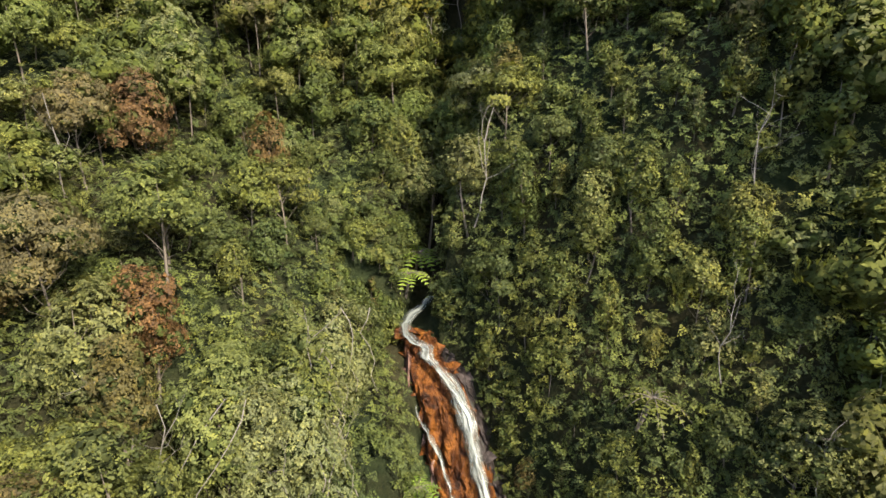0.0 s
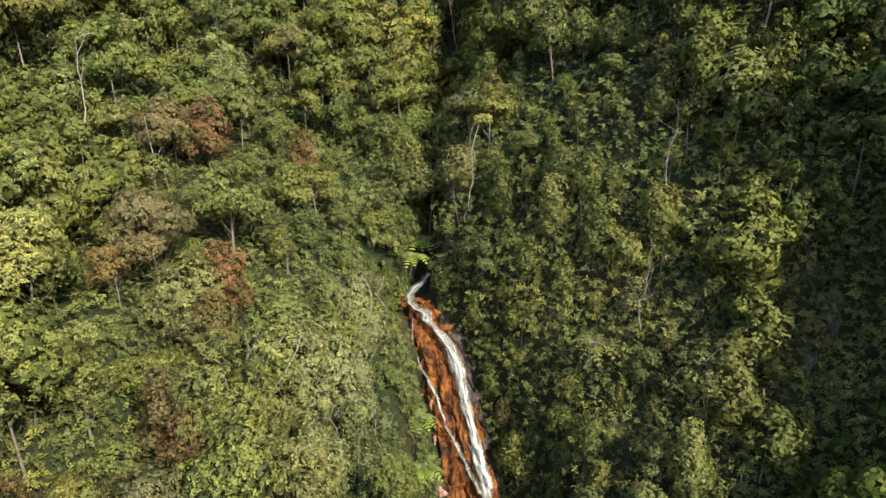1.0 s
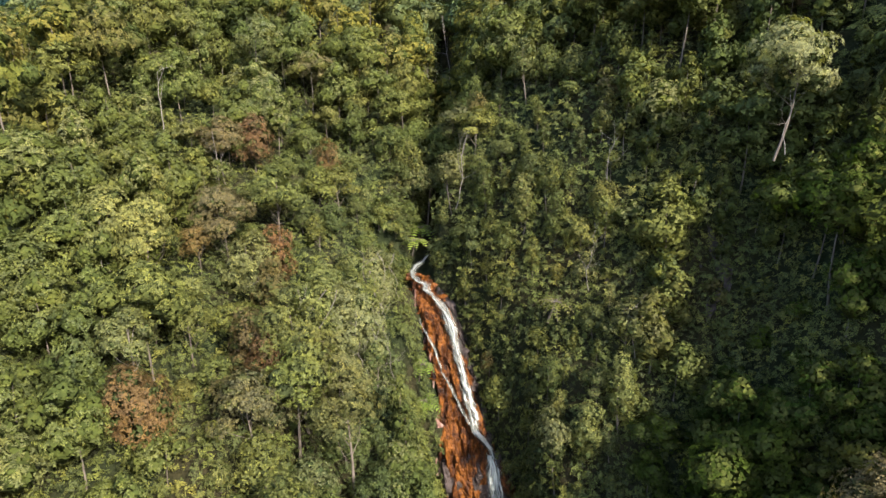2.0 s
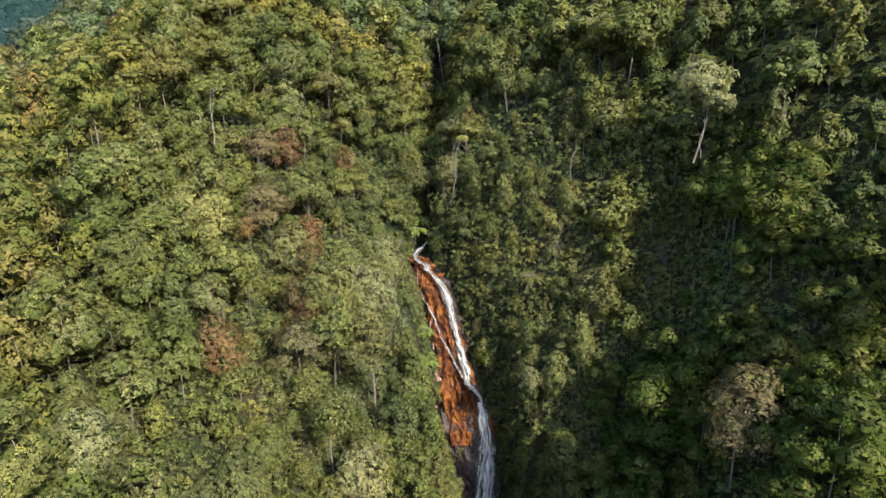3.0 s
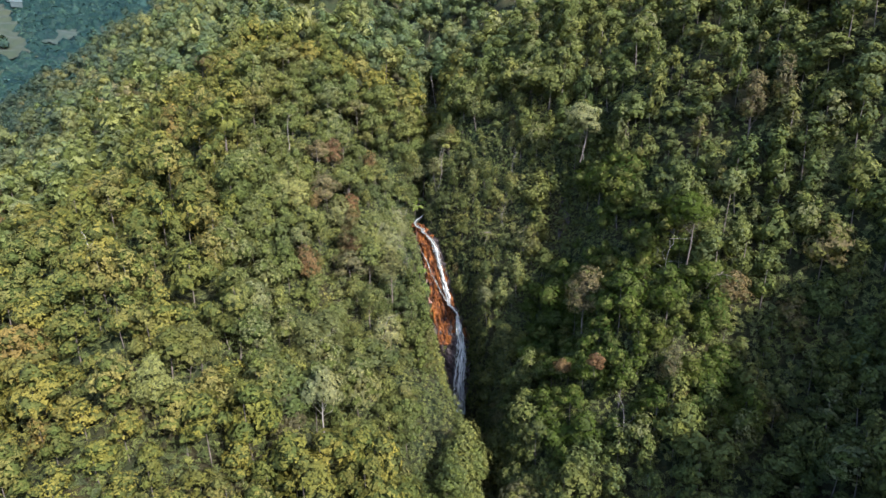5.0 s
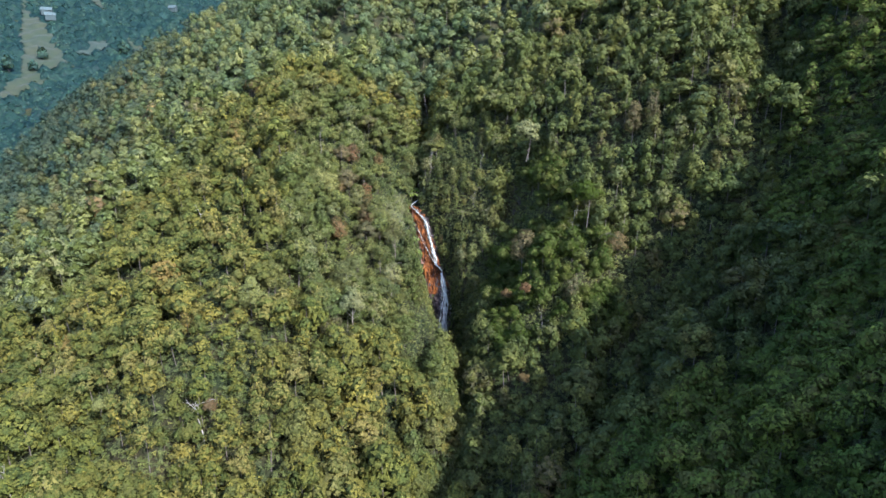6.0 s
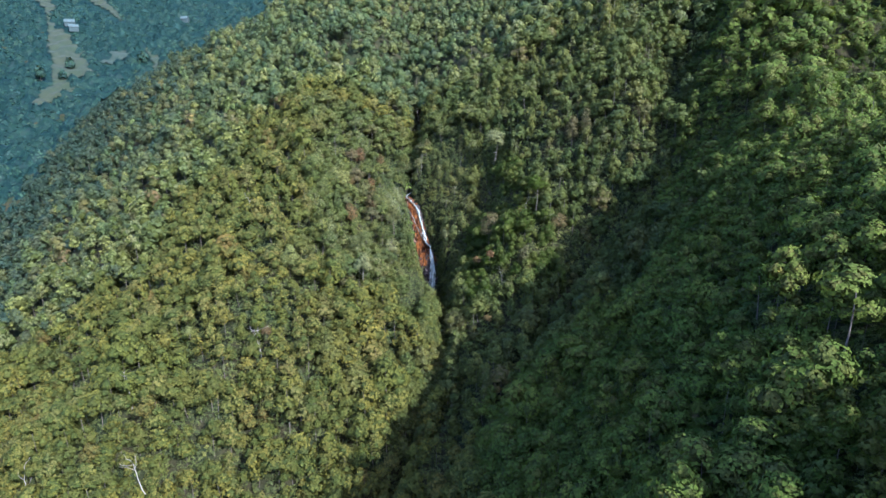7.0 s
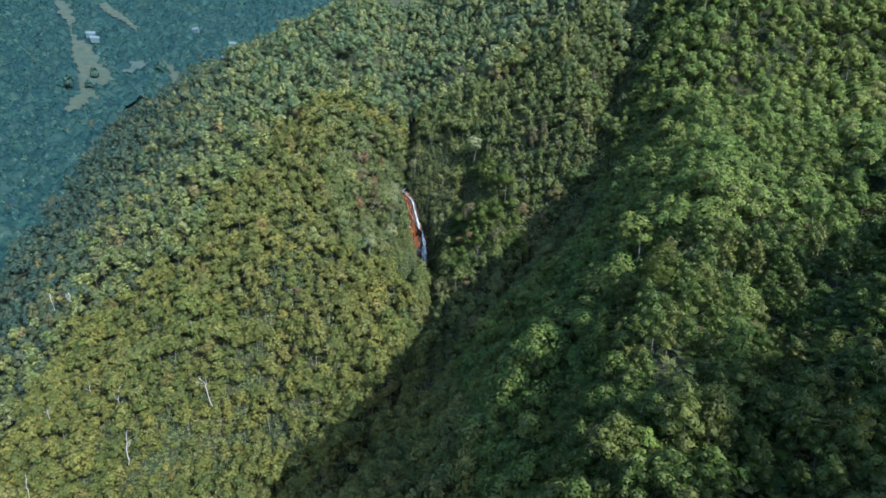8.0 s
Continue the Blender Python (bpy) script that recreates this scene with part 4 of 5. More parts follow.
def woods(name, places, lods, mats, label, r, category="forest"):
    """Many trees as one sheet of woods; places: x, y, z, kind index, scale."""
    vs, fs, ms, ts, o = [], [], [], [], 0
    for x, y, z, k, s in places:
        v, f, fm = lods[k]
        a = r.uniform(0, math.tau)
        c, sn = math.cos(a), math.sin(a)
        sx, sz = s * r.uniform(0.85, 1.2), s * r.uniform(0.85, 1.2)
        vs.append(np.stack([(v[:, 0] * c - v[:, 1] * sn) * sx + x, (v[:, 0] * sn + v[:, 1] * c) * sx + y, v[:, 2] * sz + z], 1))
        fs.append(np.where(f < 0, -1, f + o))
        ms.append(fm)
        ts.append(np.full(len(v), (0.72 * r.uniform() + 0.45 * float(bumps(x, y, 17, 51))) % 1))
        o += len(v)
    me = mesh_of(name, np.concatenate(vs), np.concatenate(fs), mats, np.concatenate(ms), smooth=True, tone=np.concatenate(ts))
    return tagged(new(name, me), label=label, category=category, kind="stuff")


MID = [lod_tree(k, 60 + i, n, q, True, 2) for i, (k, n, q) in enumerate([("round", 270, 0.5), ("round", 290, 0.47), ("round", 250, 0.54), ("layered", 270, 0.48), ("layered", 260, 0.5), ("slender", 250, 0.48), ("tall", 220, 0.46), ("bush", 160, 0.48), ("bush", 170, 0.45), ("draped", 280, 0.44)])]
SPUR = [lod_tree(k, 120 + i, n, q, True, 2) for i, (k, n, q) in enumerate([("round", 480, 0.4), ("round", 500, 0.37), ("round", 450, 0.43), ("layered", 470, 0.38), ("layered", 470, 0.4), ("slender", 420, 0.38), ("tall", 380, 0.37), ("bush", 270, 0.39), ("bush", 280, 0.37), ("draped", 480, 0.36), ("draped", 460, 0.38)])]
CLOSE = [lod_tree(k, 150 + i, n, q, True, 1) for i, (k, n, q) in enumerate([("round", 950, 0.27), ("round", 1000, 0.25), ("slender", 900, 0.26), ("layered", 900, 0.26), ("slender", 850, 0.27), ("draped", 900, 0.26), ("tall", 700, 0.26), ("bush", 450, 0.27), ("bush", 480, 0.25)])]
LOW = [lod_tree(k, 80 + i, n, q, k == "tall", 3) for i, (k, n, q) in enumerate([("round", 90, 0.86), ("round", 94, 0.82), ("layered", 90, 0.84), ("tall", 84, 0.78), ("bush", 66, 0.78)])]
DISTANT = [lod_tree(k, 90 + i, n, q, False, 4, 0.8) for i, (k, n, q) in enumerate([("round", 56, 0.9), ("layered", 54, 0.9), ("bush", 44, 0.8)])]

PICK = [0.2, 0.19, 0.14, 0.09, 0.09, 0.12, 0.06, 0.055, 0.055, 0.0]
WALL_PICK = [0.12, 0.12, 0.09, 0.06, 0.06, 0.12, 0.03, 0.05, 0.05, 0.3]
CLOSE_PICK = [0.2, 0.2, 0.15, 0.09, 0.12, 0.06, 0.06, 0.06, 0.06]


def with_kind(places, weights, r, low=0.7, high=1.2):
    return [(x, y, z, r.choice(len(weights), p=weights), r.uniform(low, high) * (1 + 0.22 * float(bumps(x, y, 21, 52)))) for x, y, z in places]


# middle woods: both slopes below the fall, and the near spur
def mid_zone(x, y, z):
    left = (x < 8) & (x > -95) & (y > -112) & (y < 22) & (x > -84 - 0.76 * (y + 86)) & ((x > -58) | (y < -25)) & ((x > -44) | (y < 0))
    right = (x >= 8) & (x < 66) & (y > -60) & (y < 16)
    spur = (x >= 0) & (x < 16 + 0.8 * (y + 185)) & (x < 76) & (y <= -60) & (y > -172)
    return (left | right | spur) & ~(near_zone(x, y, z) & (y > -38) & (y < 14))


mid = [p for p in scatter(-95, 76, -172, 22, 2.35, rng, 120000, mid_zone, taken) if clear_of_fall_view(p[0], p[1], p[2] + 6, 2.0)]
mid = [p for p in mid if not (p[1] < -62 and p[0] > 14)]


def spur_zone(x, y, z):
    return mid_zone(x, y, z) & (y < -62) & (x > 14)


spur = scatter(14, 76, -172, -62, 1.95, rng, 60000, spur_zone, taken)
spur_trees = [p for p in spur if p[1] < -120 and p[0] > 20 + 0.5 * (p[1] + 140)]
ridge_trees = [p for p in spur if not (p[1] < -120 and p[0] > 20 + 0.5 * (p[1] + 140))]
near_wall = [p for p in rest if p[0] > 8.5 and p[1] > -14]
rest = [p for p in rest if not (p[0] > 8.5 and p[1] > -14)]
woods("wall_forest", near_wall, SPUR, [M_WALL, M_INNER, M_BARK_BROWN], "forest hung with creepers beside the waterfall, leaves darkened for shade", rng)
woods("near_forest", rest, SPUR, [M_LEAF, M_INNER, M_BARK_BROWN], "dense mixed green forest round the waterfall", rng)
GULLY = np.array(RAVINE, float)


def beyond_gully(p):
    """On the spur's side of the side gully."""
    return p[1] < 60 and p[0] > np.interp(p[1], GULLY[:, 1], GULLY[:, 0]) + 5


wall_trees = [p for p in mid if p[0] >= 8 and p[1] > -62]
mid = [p for p in mid if not (p[0] >= 8 and p[1] > -62)]
ridge_trees += [p for p in wall_trees if beyond_gully(p)]
wall_trees = [p for p in wall_trees if not beyond_gully(p)]
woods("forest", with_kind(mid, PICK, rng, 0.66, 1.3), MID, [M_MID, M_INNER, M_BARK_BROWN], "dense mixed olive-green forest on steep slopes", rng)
woods("wall_forest", with_kind(wall_trees, WALL_PICK, rng, 0.6, 1.25), MID, [M_WALL, M_INNER, M_BARK_BROWN], "forest hung with creepers on the steep wall, leaves darkened for shade", rng)
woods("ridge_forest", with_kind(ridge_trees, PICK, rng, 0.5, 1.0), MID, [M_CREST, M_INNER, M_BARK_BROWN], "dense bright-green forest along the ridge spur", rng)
woods("valley_forest", valley, SPUR, [M_SPUR, M_INNER, M_BARK_BROWN], "dense deep-green valley forest, darkened further for shade", rng)
woods("spur_forest", with_kind(spur_trees, CLOSE_PICK, rng, 0.5, 0.95), CLOSE, [M_SPUR, M_INNER, M_BARK_BROWN], "dense deep-green forest on the near spur, darkened further for shade", rng)


# outer woods: the upper mountain, its left flank and the back of the spur
def outer_zone(x, y, z):
    seen = (x > -84 - 0.74 * (y + 86)) & (x < 125 + 0.6 * (y + 86)) & (x < 135 - 0.4 * y) & (y > -125) & ((y > -90) | (x > 10))
    far = -90.5 - 0.168 * x + 0.398 * y
    return seen & ~mid_zone(x, y, z) & ~(near_zone(x, y, z) & (y > -38) & (y < 14)) & (z > far + 3)


outer = scatter(-215, 160, -125, 160, 2.75, rng, 200000, outer_zone)
# split by distance, so that the painted haze deepens towards the far flank
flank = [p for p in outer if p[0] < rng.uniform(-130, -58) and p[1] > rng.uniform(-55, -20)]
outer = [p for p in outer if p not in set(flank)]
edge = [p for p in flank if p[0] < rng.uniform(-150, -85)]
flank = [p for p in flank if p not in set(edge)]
woods("edge_forest", with_kind(edge, [0.28, 0.28, 0.2, 0.1, 0.14], rng, 0.62, 1.15), LOW, [M_EDGE, M_EDGE, M_BARK_BROWN], "forest low on the mountain's flank, haze tinted into its dusky leaves", rng)
woods("flank_forest", with_kind(flank, [0.28, 0.28, 0.2, 0.1, 0.14], rng, 0.62, 1.2), LOW, [M_FLANK, M_FLANK, M_BARK_BROWN], "forest on the mountain's flank, tinted blue-green for haze", rng)
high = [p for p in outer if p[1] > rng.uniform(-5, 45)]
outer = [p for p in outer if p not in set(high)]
woods("high_forest", with_kind(high, [0.28, 0.28, 0.2, 0.1, 0.14], rng, 0.62, 1.2), LOW, [M_HIGH, M_HIGH, M_BARK_BROWN], "forest high on the mountain, tinted cool green for haze", rng)
back = [p for p in outer if beyond_gully(p)]
outer = [p for p in outer if not beyond_gully(p)]
woods("ridge_forest", with_kind(back, [0.28, 0.28, 0.2, 0.1, 0.14], rng, 0.7, 1.25), LOW, [M_CREST, M_INNER, M_BARK_BROWN], "green forest over the back of the ridge spur", rng)
woods("upper_forest", with_kind(outer, [0.28, 0.28, 0.2, 0.1, 0.14], rng, 0.75, 1.35), LOW, [M_UPPER, M_INNER, M_BARK_BROWN], "dense forest on the upper mountain", rng)


# outlying woods: the slopes beyond the ones that the valley looks on to
def outlying_zone(x, y, z):
    far = -90.5 - 0.168 * x + 0.398 * y
    open_air = (np.abs(x - 8) > 16) | (y > -176)
    return ~mid_zone(x, y, z) & ~outer_zone(x, y, z) & ~(near_zone(x, y, z) & (y > -38) & (y < 14)) & (z > far + 3) & open_air


outlying = scatter(-230, 170, -260, 160, 6.2, rng, 60000, outlying_zone)
woods("outlying_forest", with_kind(outlying, [0.4, 0.35, 0.25], rng, 1.2, 2.0), DISTANT, [M_UPPER], "forest covering the slopes round the valley", rng)


# ---- undergrowth: ferns, saplings and creepers that close the gaps ----
def undergrowth(name, x0, x1, y0, y1, count, size, high, zone, seed, mat, label):
    r = np.random.RandomState(seed)
    x, y = r.uniform(x0, x1, count), r.uniform(y0, y1, count)
    z = ground_z(x, y)
    d, _ = stream_at(x, y)
    n = ground_normal(x, y)
    free = (y < 1.5) & (y > -12) & (x < np.interp(-y, -STREAM[:, 1], STREAM[:, 0]))
    ok = zone(x, y, z) & (d > np.where(free, 3.2, 1.4)) & (r.uniform(size=count) < 0.22 / n[:, 2])
    x, y, z, n = x[ok], y[ok], z[ok], n[ok]
    at = np.stack([x, y, z], 1) + n * r.uniform(0.0, high, len(x))[:, None]
    lean = unit(n + (0, 0, 0.6) + r.normal(size=(len(x), 3)) * 0.55)
    v, f = leaf_quads(at, lean, size, r, 0.9, 3)
    tone = np.repeat((0.5 + 0.5 * bumps(x, y, 6, 21) + r.uniform(0, 0.2, len(x))) % 1, 3)
    tagged(new(name, mesh_of(name, v, f, [mat], tone=tone)), label=label, category="undergrowth", kind="stuff")


# dark leaves here paint the shade of the gaps between crowns
undergrowth("undergrowth", -32, 34, -38, 16, 250000, 0.5, 1.1, near_zone, 31, M_DARK, "leafy undergrowth and creepers on the steep ground")
undergrowth("undergrowth", -95, 76, -172, 22, 700000, 0.85, 1.5, mid_zone, 32, M_DARK, "dense leafy undergrowth below the trees")


def ridge_zone(x, y, z):
    return (y > -172) & (x > 14 + 0.2 * np.clip(y + 120, 0, 200)) & ((y < -62) | (x > np.interp(y, GULLY[:, 1], GULLY[:, 0]) + 3)) & (x < 66 + 0.8 * (y + 172))


undergrowth("undergrowth", 10, 130, -172, 25, 330000, 0.95, 2.6, ridge_zone, 33, M_SPUR, "deep-green undergrowth of the spur, darkened further for shade")

# shrubs on the steep bank beside the lip of the fall
bank_rng = np.random.RandomState(77)
bank = []
for k in range(34):
    x, y = bank_rng.uniform(-3.6, -1.5), bank_rng.uniform(0.8, 1.7)
    bank.append((x, y, float(ground_z(x, y)) - 0.1, (9, 10, 7, 8)[k % 4], bank_rng.uniform(0.28, 0.46)))
woods("bank_shrubs", bank, SPUR, [M_LEAF, M_INNER, M_BARK_BROWN], "green shrubs and creepers on the bank beside the fall", bank_rng, "shrubs")


# ---- tree ferns, dead trees, creepers ----
def tree_fern(x, y, z, size, seed, label, mat=M_FERN):
    r = np.random.RandomState(seed)
    base = new("tree_fern")
    tagged(base, label=label, category="tree fern", group="tree ferns by the water")
    (lv, lf), ribs = frond_pieces(r, 13, size, 0.85)
    part("fronds", mesh_of("fronds", lv, lf, [mat]), base, "arching feathery fronds")
    part("frond_ribs", mesh_of("frond_ribs", *ribs, [M_BARK_BROWN], smooth=True), base)
    foot = min(-0.6, max(-1.8, float(ground_z(x - 0.3, y + 0.6)) - z - 0.3))
    part("trunk", mesh_of("trunk", *tube([(-0.3, 0.6, foot), (-0.12, 0.3, foot / 2), (0, 0, 0.05)], [0.09, 0.08, 0.07], 8), [M_BARK_BROWN], smooth=True), base)
    base.location = (x, y, z)


for row in [(0.3, 4.0, 3.0, 1.5), (-0.1, 2.2, 2.35, 1.4), (0.78, -5.7, -5.3, 1.3), (1.05, -7.4, -7.4, 1.3), (0.6, -7.9, -7.8, 1.1)]:
    tree_fern(*row, int(abs(row[0] * 31 + row[1] * 7)), "bright green tree fern with arching fronds")
# the wall's darkened leaf stands in for shade on this fern
tree_fern(10.2, -7.7, 0.6, 1.4, 369, "green tree fern on the wall, darkened for shade", M_WALL)
tree_fern(31.8, -30.9, 2.2, 2.0, 11, "dull olive tree fern in the shaded hollow", M_SPUR)


def dead_tree(x, y, top, high, seed, forks=5, girth=0.09, away=False, label="bare bleached dead tree among green crowns"):
    r = np.random.RandomState(seed)
    ob = new("dead_tree", mesh_of("dead_tree", *bare_pieces(high, r, forks, girth), [M_BLEACHED if away else M_DEADWOOD], smooth=True))
    tagged(ob, label=label, category="dead tree", group="dead trees on the slopes")
    ob.matrix_basis = pose(x, y, max(float(ground_z(x, y)), top - high), r.uniform(-6, 6), r.uniform(-6, 6), r.uniform(0, 360))


for k, (x, y, top, high, forks, girth) in enumerate([
    (3.4, 0.2, 13.0, 6.5, 5, 0.09), (0.2, 17.5, 20.5, 9.0, 3, 0.1), (1.3, 17.5, 19.5, 9.0, 3, 0.09), (2.9, 20.5, 25.0, 11.0, 2, 0.1),
    (26.8, -30.6, 7.5, 6.5, 5, 0.09), (21.4, -38.6, -7.0, 5.0, 5, 0.1), (-31.5, -28.6, 3.6, 5.5, 4, 0.1), (-23.7, -54.0, -16.6, 7.0, 6, 0.12),
    (-99, -17, -27.5, 8.0, 4, 0.17), (-110, -9, -30.5, 8.0, 4, 0.17), (-69.9, -61, -33.5, 7.0, 2, 0.14), (-80.8, -61, -40, 7.0, 2, 0.14),
    (-56, -74.6, -39, 8.0, 3, 0.13), (-46, -58, -21, 7.0, 5, 0.12), (-62, -66, -34, 7.0, 3, 0.12), (-74.9, -79.2, -46, 7.0, 2, 0.13), (-8.8, -33.5, -6.0, 7.5, 2, 0.09), (-38, -72, -28, 6.5, 4, 0.11), (23.2, -158, 10.5, 4.0, 6, 0.05), (13.6, -6.2, 12.6, 5.0, 7, 0.07), (21.7, -12.6, 16.4, 4.0, 5, 0.05),
    (-13.5, -5.2, 13.5, 5.5, 3, 0.08), (-6.7, -13.4, 5.2, 5.5, 3, 0.08), (-3.7, -9.0, 5.6, 5.5, 3, 0.08), (-8.2, -11.6, 4.4, 5.0, 3, 0.07),
    (-15.1, -17.4, 4.2, 6.0, 2, 0.08), (-17.7, -4.0, 17.4, 5.5, 3, 0.09), (-1.2, -9.8, 2.6, 4.0, 8, 0.05), (-2.4, -13.0, 2.0, 4.0, 8, 0.05),
    (-0.6, -12.0, -0.5, 4.0, 8, 0.045), (-2.6, -26.4, -3.0, 6.0, 5, 0.1), (12.2, -8.6, 6.4, 3.6, 7, 0.05), (15.0, -11.2, 3.0, 4.0, 7, 0.05),
]):
    away = x < -20 or y < -45
    dead_tree(x, y - (1.5 if away else 0), top + (2.8 if x < -20 else 0), high, 200 + k, forks, girth * (0.75 if away else 0.45), away)


def creeper(x, y, top, wide, drop, seed, mat, label):
    """A curtain of fine creepers hanging over the slope, with bare stems in it."""
    r = np.random.RandomState(seed)
    base = new("creeper")
    tagged(base, label=label, category="creeper", group="creepers beside the fall")
    rows = []
    for k in range(16):
        a, h = r.uniform(-1, 1), r.uniform(0, 1)
        rows.append((a * wide * (0.6 + 0.4 * h), -1.9 * h + r.uniform(-0.3, 0.3), -h * drop, r.uniform(0.5, 0.8), r.uniform(0.6, 1.0)))
    rows = np.array(rows)
    part("foliage", mesh_of("foliage", *merged([clump_leaves(rows, 1700, 0.3, r, 0.3, 0.5), clump_cores(rows, r, 0.55)]), [mat], smooth=True), base)
    for k in range(2):
        p = np.array((r.uniform(-wide, wide), -0.5, 0.2))
        pts = [p]
        for i in range(6):
            pts.append(pts[-1] + np.array((r.uniform(-0.45, 0.45), -0.3 + r.uniform(-0.2, 0.1), -drop / 8)))
        part("stem", mesh_of("stem", *tube(pts, list(np.linspace(0.022, 0.008, 7)), 4), [M_DEADWOOD], smooth=True), base)
    base.location = (x, y, top)


for k, (x, y, top, wide, drop, mat) in enumerate([(-2.5, -8.4, 3.0, 1.4, 4.5, M_GREY), (-2.5, -10.8, 0.6, 1.4, 4.0, M_GREY), (-4.0, -12.0, 3.0, 1.5, 4.5, M_GREY), (-2.9, -14.0, -1.2, 1.4, 4.5, M_GREY), (-5.0, -15.0, 1.0, 1.6, 4.0, M_TAN), (-2.1, -5.4, 3.4, 1.2, 3.6, M_GREY)]):
    creeper(x, y, top, wide, drop, 300 + k, mat, "grey-green creepers and bare stems hanging by the fall")


# ---- the far hillside: woods tinted blue-green for haze, dry meadows, small houses ----
MEADOWS = [
    ((-300, 337), (-294, 342), (-282, 331), (-271, 316), (-263, 292), (-242, 269), (-225, 254), (-207, 233), (-196, 220), (-204, 216), (-203, 204), (-198, 194), (-201, 184), (-205, 172), (-210, 174), (-213, 189), (-212, 197), (-217, 209), (-231, 233), (-245, 256), (-252, 271), (-270, 299), (-284, 315)),
    ((-191, 272), (-181, 265), (-166, 249), (-160, 233), (-164, 228), (-167, 229), (-175, 247), (-185, 261)),
    ((-274, 353), (-265, 351), (-239, 331), (-216, 304), (-221, 305), (-245, 325), (-261, 336)),
    ((-201, 233), (-205, 251), (-198, 263), (-191, 255), (-193, 242)),
]


def inside(poly, x, y):
    odd = np.zeros(np.shape(x), bool)
    for (ax, ay), (bx, by) in zip(poly, poly[1:] + poly[:1]):
        odd ^= ((ay > y) != (by > y)) & (x < (bx - ax) * (y - ay) / (by - ay + 1e-9) + ax)
    return odd


def clearing(poly, x, y):
    """Where a meadow with an uneven rim lies."""
    return inside(poly, x + 1.4 * bumps(x, y, 14, 9), y + 1.0 * bumps(x, y, 6, 12))


def build_meadow(poly, mat, grass):
    xs, ys = [p[0] for p in poly], [p[1] for p in poly]
    gx, gy = np.meshgrid(np.arange(min(xs) - 4, max(xs) + 4, 1.3), np.arange(min(ys) - 4, max(ys) + 4, 1.3))
    keep = clearing(poly, gx, gy)
    verts = np.stack([gx, gy, ground_z(gx, gy) + 2.6 + 0.35 * bumps(gx, gy, 9, 13)], -1).reshape(-1, 3)
    w = gx.shape[1]
    i = np.arange(gx.shape[0] - 1)[:, None] * w + np.arange(w - 1)[None]
    f = np.stack([i, i + 1, i + 1 + w, i + w], -1)[keep[:-1, :-1]]
    tagged(new("meadow", mesh_of("meadow", verts, f.reshape(-1, 4), [mat], smooth=True)), label=grass + " clearing on the distant hillside", category="meadow", kind="structure")


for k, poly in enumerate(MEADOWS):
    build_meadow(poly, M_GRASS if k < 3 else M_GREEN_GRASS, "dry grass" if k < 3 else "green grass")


def build_house(x, y, turn, s):
    """A small rendered house with a low gabled sheet roof."""
    base = new("house")
    tagged(base, label="small white house with pale roof among trees", category="house", group="houses on the distant hillside")
    w, d, h, e = 6.0 * s, 3.0 * s, 2.2 * s, 0.3
    v = np.array([(a * w, b * d, c) for c in (-2, h) for a, b in ((-1, -1), (1, -1), (1, 1), (-1, 1))] + [(-w, 0, h + 1.5), (w, 0, h + 1.5)])
    f = [(0, 1, 5, 4), (1, 2, 6, 5), (2, 3, 7, 6), (3, 0, 4, 7), (4, 7, 8, -1), (6, 5, 9, -1)]
    part("wall", mesh_of("wall", v, f, [M_PLASTER]), base)
    rv = np.array([(-w - e, -d - e, h - 0.2), (w + e, -d - e, h - 0.2), (w + e, 0, h + 1.6), (-w - e, 0, h + 1.6), (w + e, d + e, h - 0.2), (-w - e, d + e, h - 0.2)])
    rv = np.concatenate([rv, rv + (0, 0, 0.15)])
    rf = [(0, 3, 2, 1), (3, 5, 4, 2), (6, 7, 8, 9), (9, 8, 10, 11), (0, 1, 7, 6), (5, 11, 10, 4), (0, 6, 9, 3), (3, 9, 11, 5), (1, 2, 8, 7), (2, 4, 10, 8)]
    part("roof", mesh_of("roof", rv, rf, [M_ROOFING]), base)
    for k in (-0.5, 0.5):
        q = np.array([(k * w - 0.4, -d - 0.02, 0.8), (k * w + 0.4, -d - 0.02, 0.8), (k * w + 0.4, -d - 0.02, 1.6), (k * w - 0.4, -d - 0.02, 1.6)])
        part("window", mesh_of("window", np.concatenate([q, q + (0, 0.1, 0)]), [(0, 1, 2, 3), (4, 7, 6, 5), (0, 4, 5, 1), (2, 6, 7, 3)], [M_GREYROCK]), base)
    base.matrix_basis = pose(x, y, float(ground_z(x, y)) + 3.4, 0, 0, turn)


HOUSES = [(-243, 281, 20, 0.5), (-237, 274, 35, 0.46), (-183, 328, -10, 0.44), (-149, 311, 15, 0.4), (-146, 280, -25, 0.4), (-127, 327, 30, 0.4)]
for row in HOUSES:
    build_house(*row)


def far_zone(x, y, z):
    far = -90.5 - 0.168 * x + 0.398 * y
    ok = (x > -84 - 0.76 * (y + 86)) & (z < far + 3.6) & (x < 14 - 0.16 * (y + 186)) & (y < 470)
    for poly in MEADOWS:
        ok &= ~clearing(poly, x, y) & ~clearing(poly, x, y + 3.5) & ~clearing(poly, x, y + 7)
    for hx, hy, _, _ in HOUSES:
        ok &= (np.hypot(x - hx, y - hy) > 7) & ~((np.abs(x - hx) < 5) & (y < hy) & (y > hy - 11))
    return ok


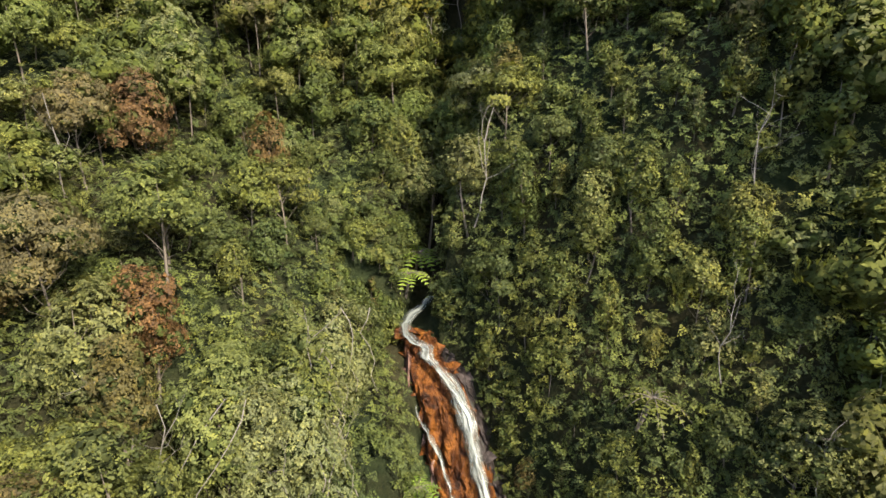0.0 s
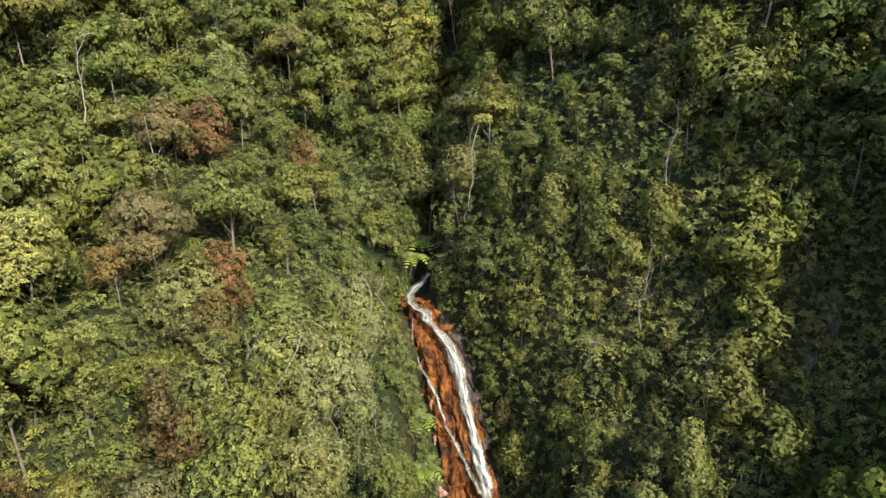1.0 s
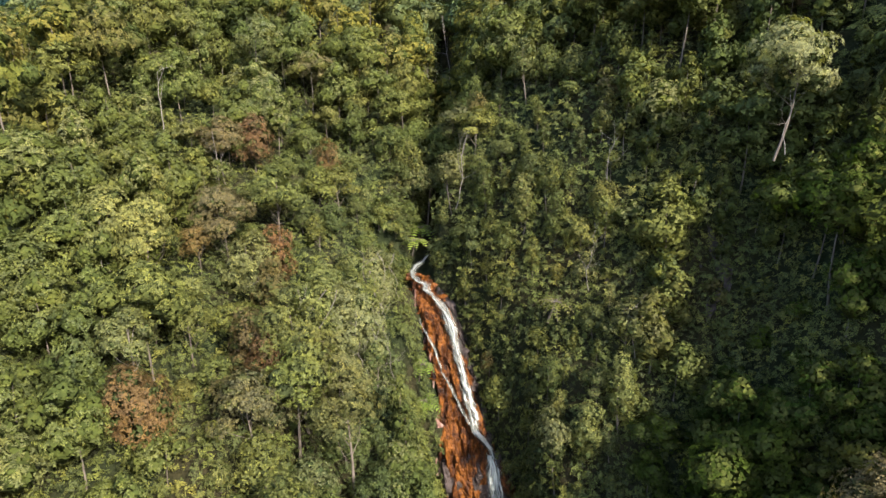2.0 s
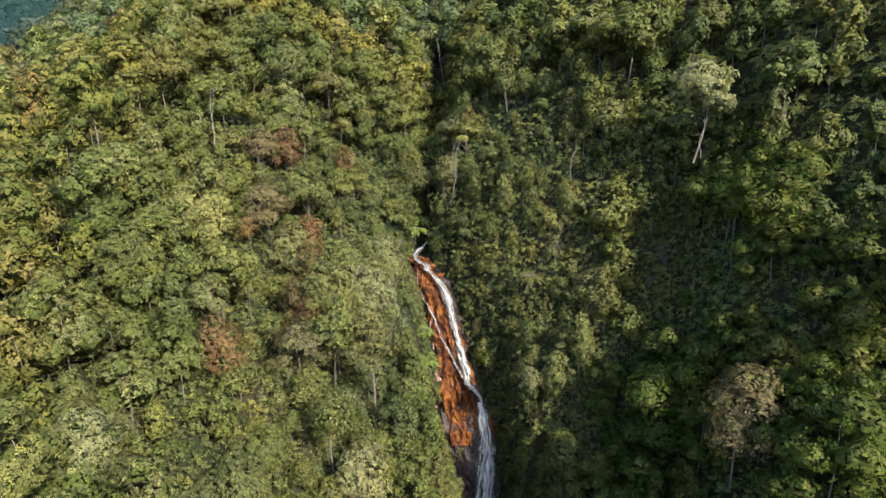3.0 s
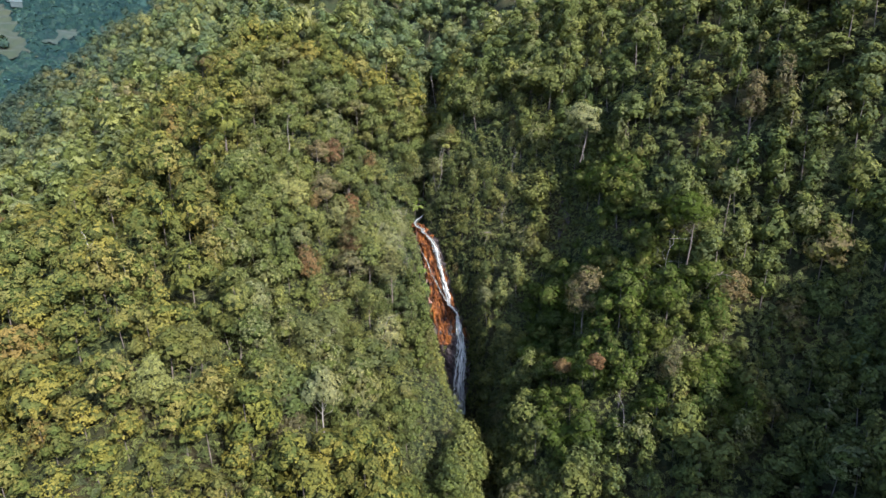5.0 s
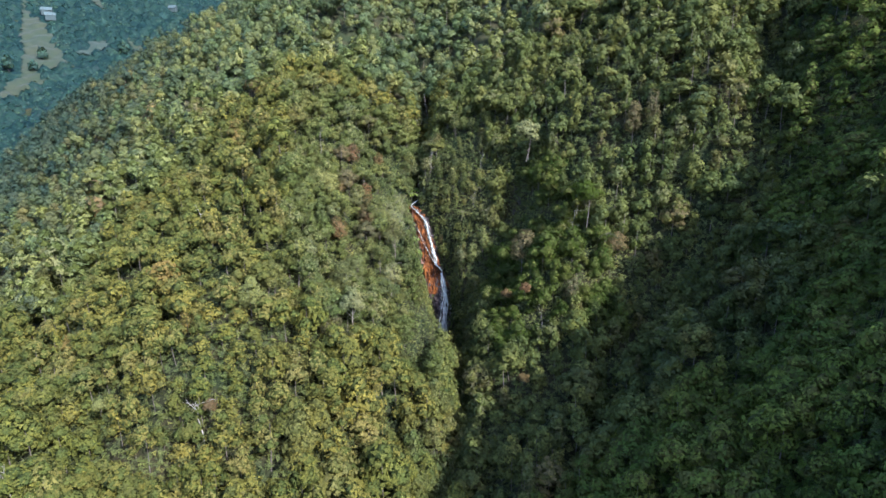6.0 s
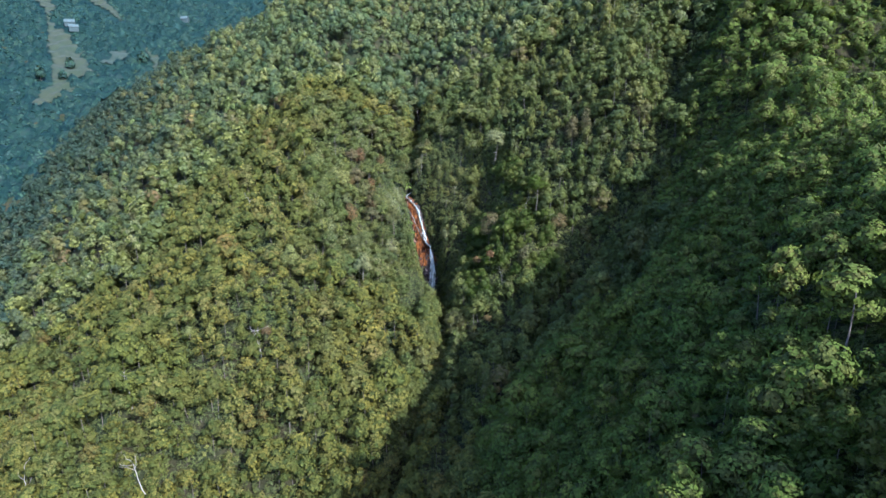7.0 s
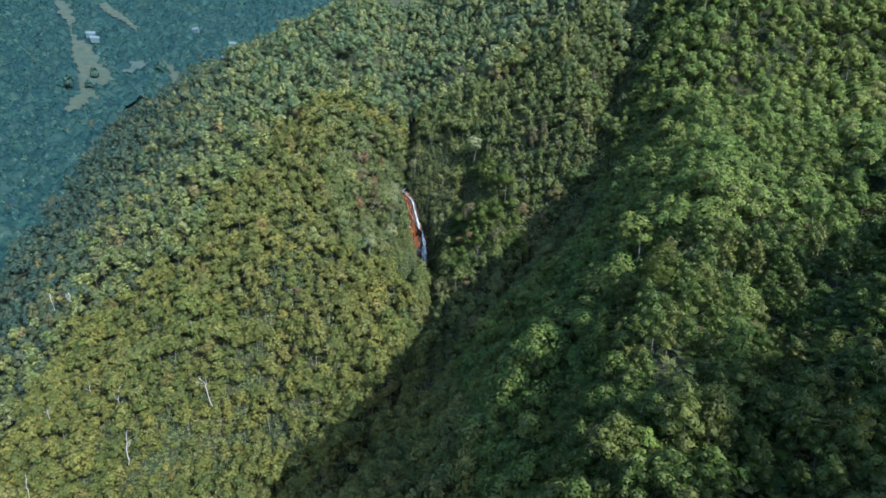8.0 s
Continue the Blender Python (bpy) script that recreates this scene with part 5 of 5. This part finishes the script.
def build_far_canopy(places, seed):
    """The closed canopy of the distant hillside: one lumpy sheet, a dome for each crown."""
    r = np.random.RandomState(seed)
    step = 1.7
    xs, ys = np.arange(-480, 30, step), np.arange(40, 500, step)
    gx, gy = np.meshgrid(xs, ys)
    gz = ground_z(gx, gy)
    open_land = np.zeros(gx.shape, bool)
    for poly in MEADOWS:
        open_land |= clearing(poly, gx, gy) | clearing(poly, gx, gy + 3.5)
    for hx, hy, _, _ in HOUSES:
        open_land |= (np.hypot(gx - hx, gy - hy) < 6) | ((np.abs(gx - hx) < 5) & (gy < hy) & (gy > hy - 10))
    top = np.where(open_land, 1.6, 1.2 + 0.5 * bumps(gx, gy, 11, 42))
    tone = (0.5 + 0.4 * bumps(gx, gy, 30, 43)) % 1
    domes = []
    for x, y, _ in places:
        wide, high, t = r.uniform(2.2, 4.2), r.uniform(3.2, 6.0), (0.75 * r.uniform() + 0.5 * float(bumps(x, y, 40, 44))) % 1
        i0, j0, k = int((y - ys[0]) / step), int((x - xs[0]) / step), 3
        a, b = slice(max(0, i0 - k), i0 + k + 1), slice(max(0, j0 - k), j0 + k + 1)
        d = ((gx[a, b] - x) ** 2 + (gy[a, b] - y) ** 2) / wide ** 2
        h = high - 3.2 * d + r.uniform(-0.35, 0.35, d.shape)
        win = (h > top[a, b]) & (d < 1.25)
        top[a, b] = np.where(win, h, top[a, b])
        domes.append((x, y, wide, high, t))
        tone[a, b] = np.where(win, t, tone[a, b])
    keep = (gz < -90.5 - 0.168 * gx + 0.398 * gy + 4.5) & (gx > -100 - 0.76 * (gy + 86)) & (gx < 20 - 0.16 * (gy + 186))
    w = gx.shape[1]
    i = np.arange(gx.shape[0] - 1)[:, None] * w + np.arange(w - 1)[None]
    f = np.stack([i, i + 1, i + 1 + w, i + w], -1)[keep[:-1, :-1]].reshape(-1, 4)
    used, f = np.unique(f, return_inverse=True)
    verts = np.stack([gx, gy, gz + top], -1).reshape(-1, 3)[used]
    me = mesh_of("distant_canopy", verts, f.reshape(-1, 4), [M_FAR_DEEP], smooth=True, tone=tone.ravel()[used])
    tagged(new("distant_canopy", me), label="closed forest canopy on the distant hillside, tinted blue-green for haze", category="forest", kind="stuff")
    domes = np.repeat(np.array(domes), 26, 0)
    a, q = r.uniform(0, math.tau, len(domes)), np.sqrt(r.uniform(0, 1, len(domes)))
    lx, ly = domes[:, 0] + np.cos(a) * q * domes[:, 2], domes[:, 1] + np.sin(a) * q * domes[:, 2]
    at = np.stack([lx, ly, ground_z(lx, ly) + domes[:, 3] - 3.2 * q ** 2 + r.uniform(0.0, 0.5, len(domes))], 1)
    lean = unit(np.stack([np.cos(a) * q * 1.2, np.sin(a) * q * 1.2 - 0.3, np.ones(len(domes))], 1) + r.normal(size=(len(domes), 3)) * 0.3)
    v, f = leaf_quads(at, lean, 1.25, r, 0.9, 3)
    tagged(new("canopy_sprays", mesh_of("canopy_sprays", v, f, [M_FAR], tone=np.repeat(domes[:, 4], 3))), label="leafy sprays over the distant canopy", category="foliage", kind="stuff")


far_places = [(x, y, z + 0.4) for x, y, z in scatter(-470, 20, 40, 480, 4.4, rng, 130000, far_zone)]
build_far_canopy(far_places, 61)
for x, y, q in ((-213, 222, 1.5), (-209, 207, 1.4), (-218, 201, 1.7), (-179, 244, 1.9)):
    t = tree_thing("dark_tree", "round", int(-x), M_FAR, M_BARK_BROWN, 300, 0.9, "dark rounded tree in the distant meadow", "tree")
    t.matrix_basis = Matrix.LocRotScale((x, y, float(ground_z(x, y)) + 1.0), None, (q, q, q))
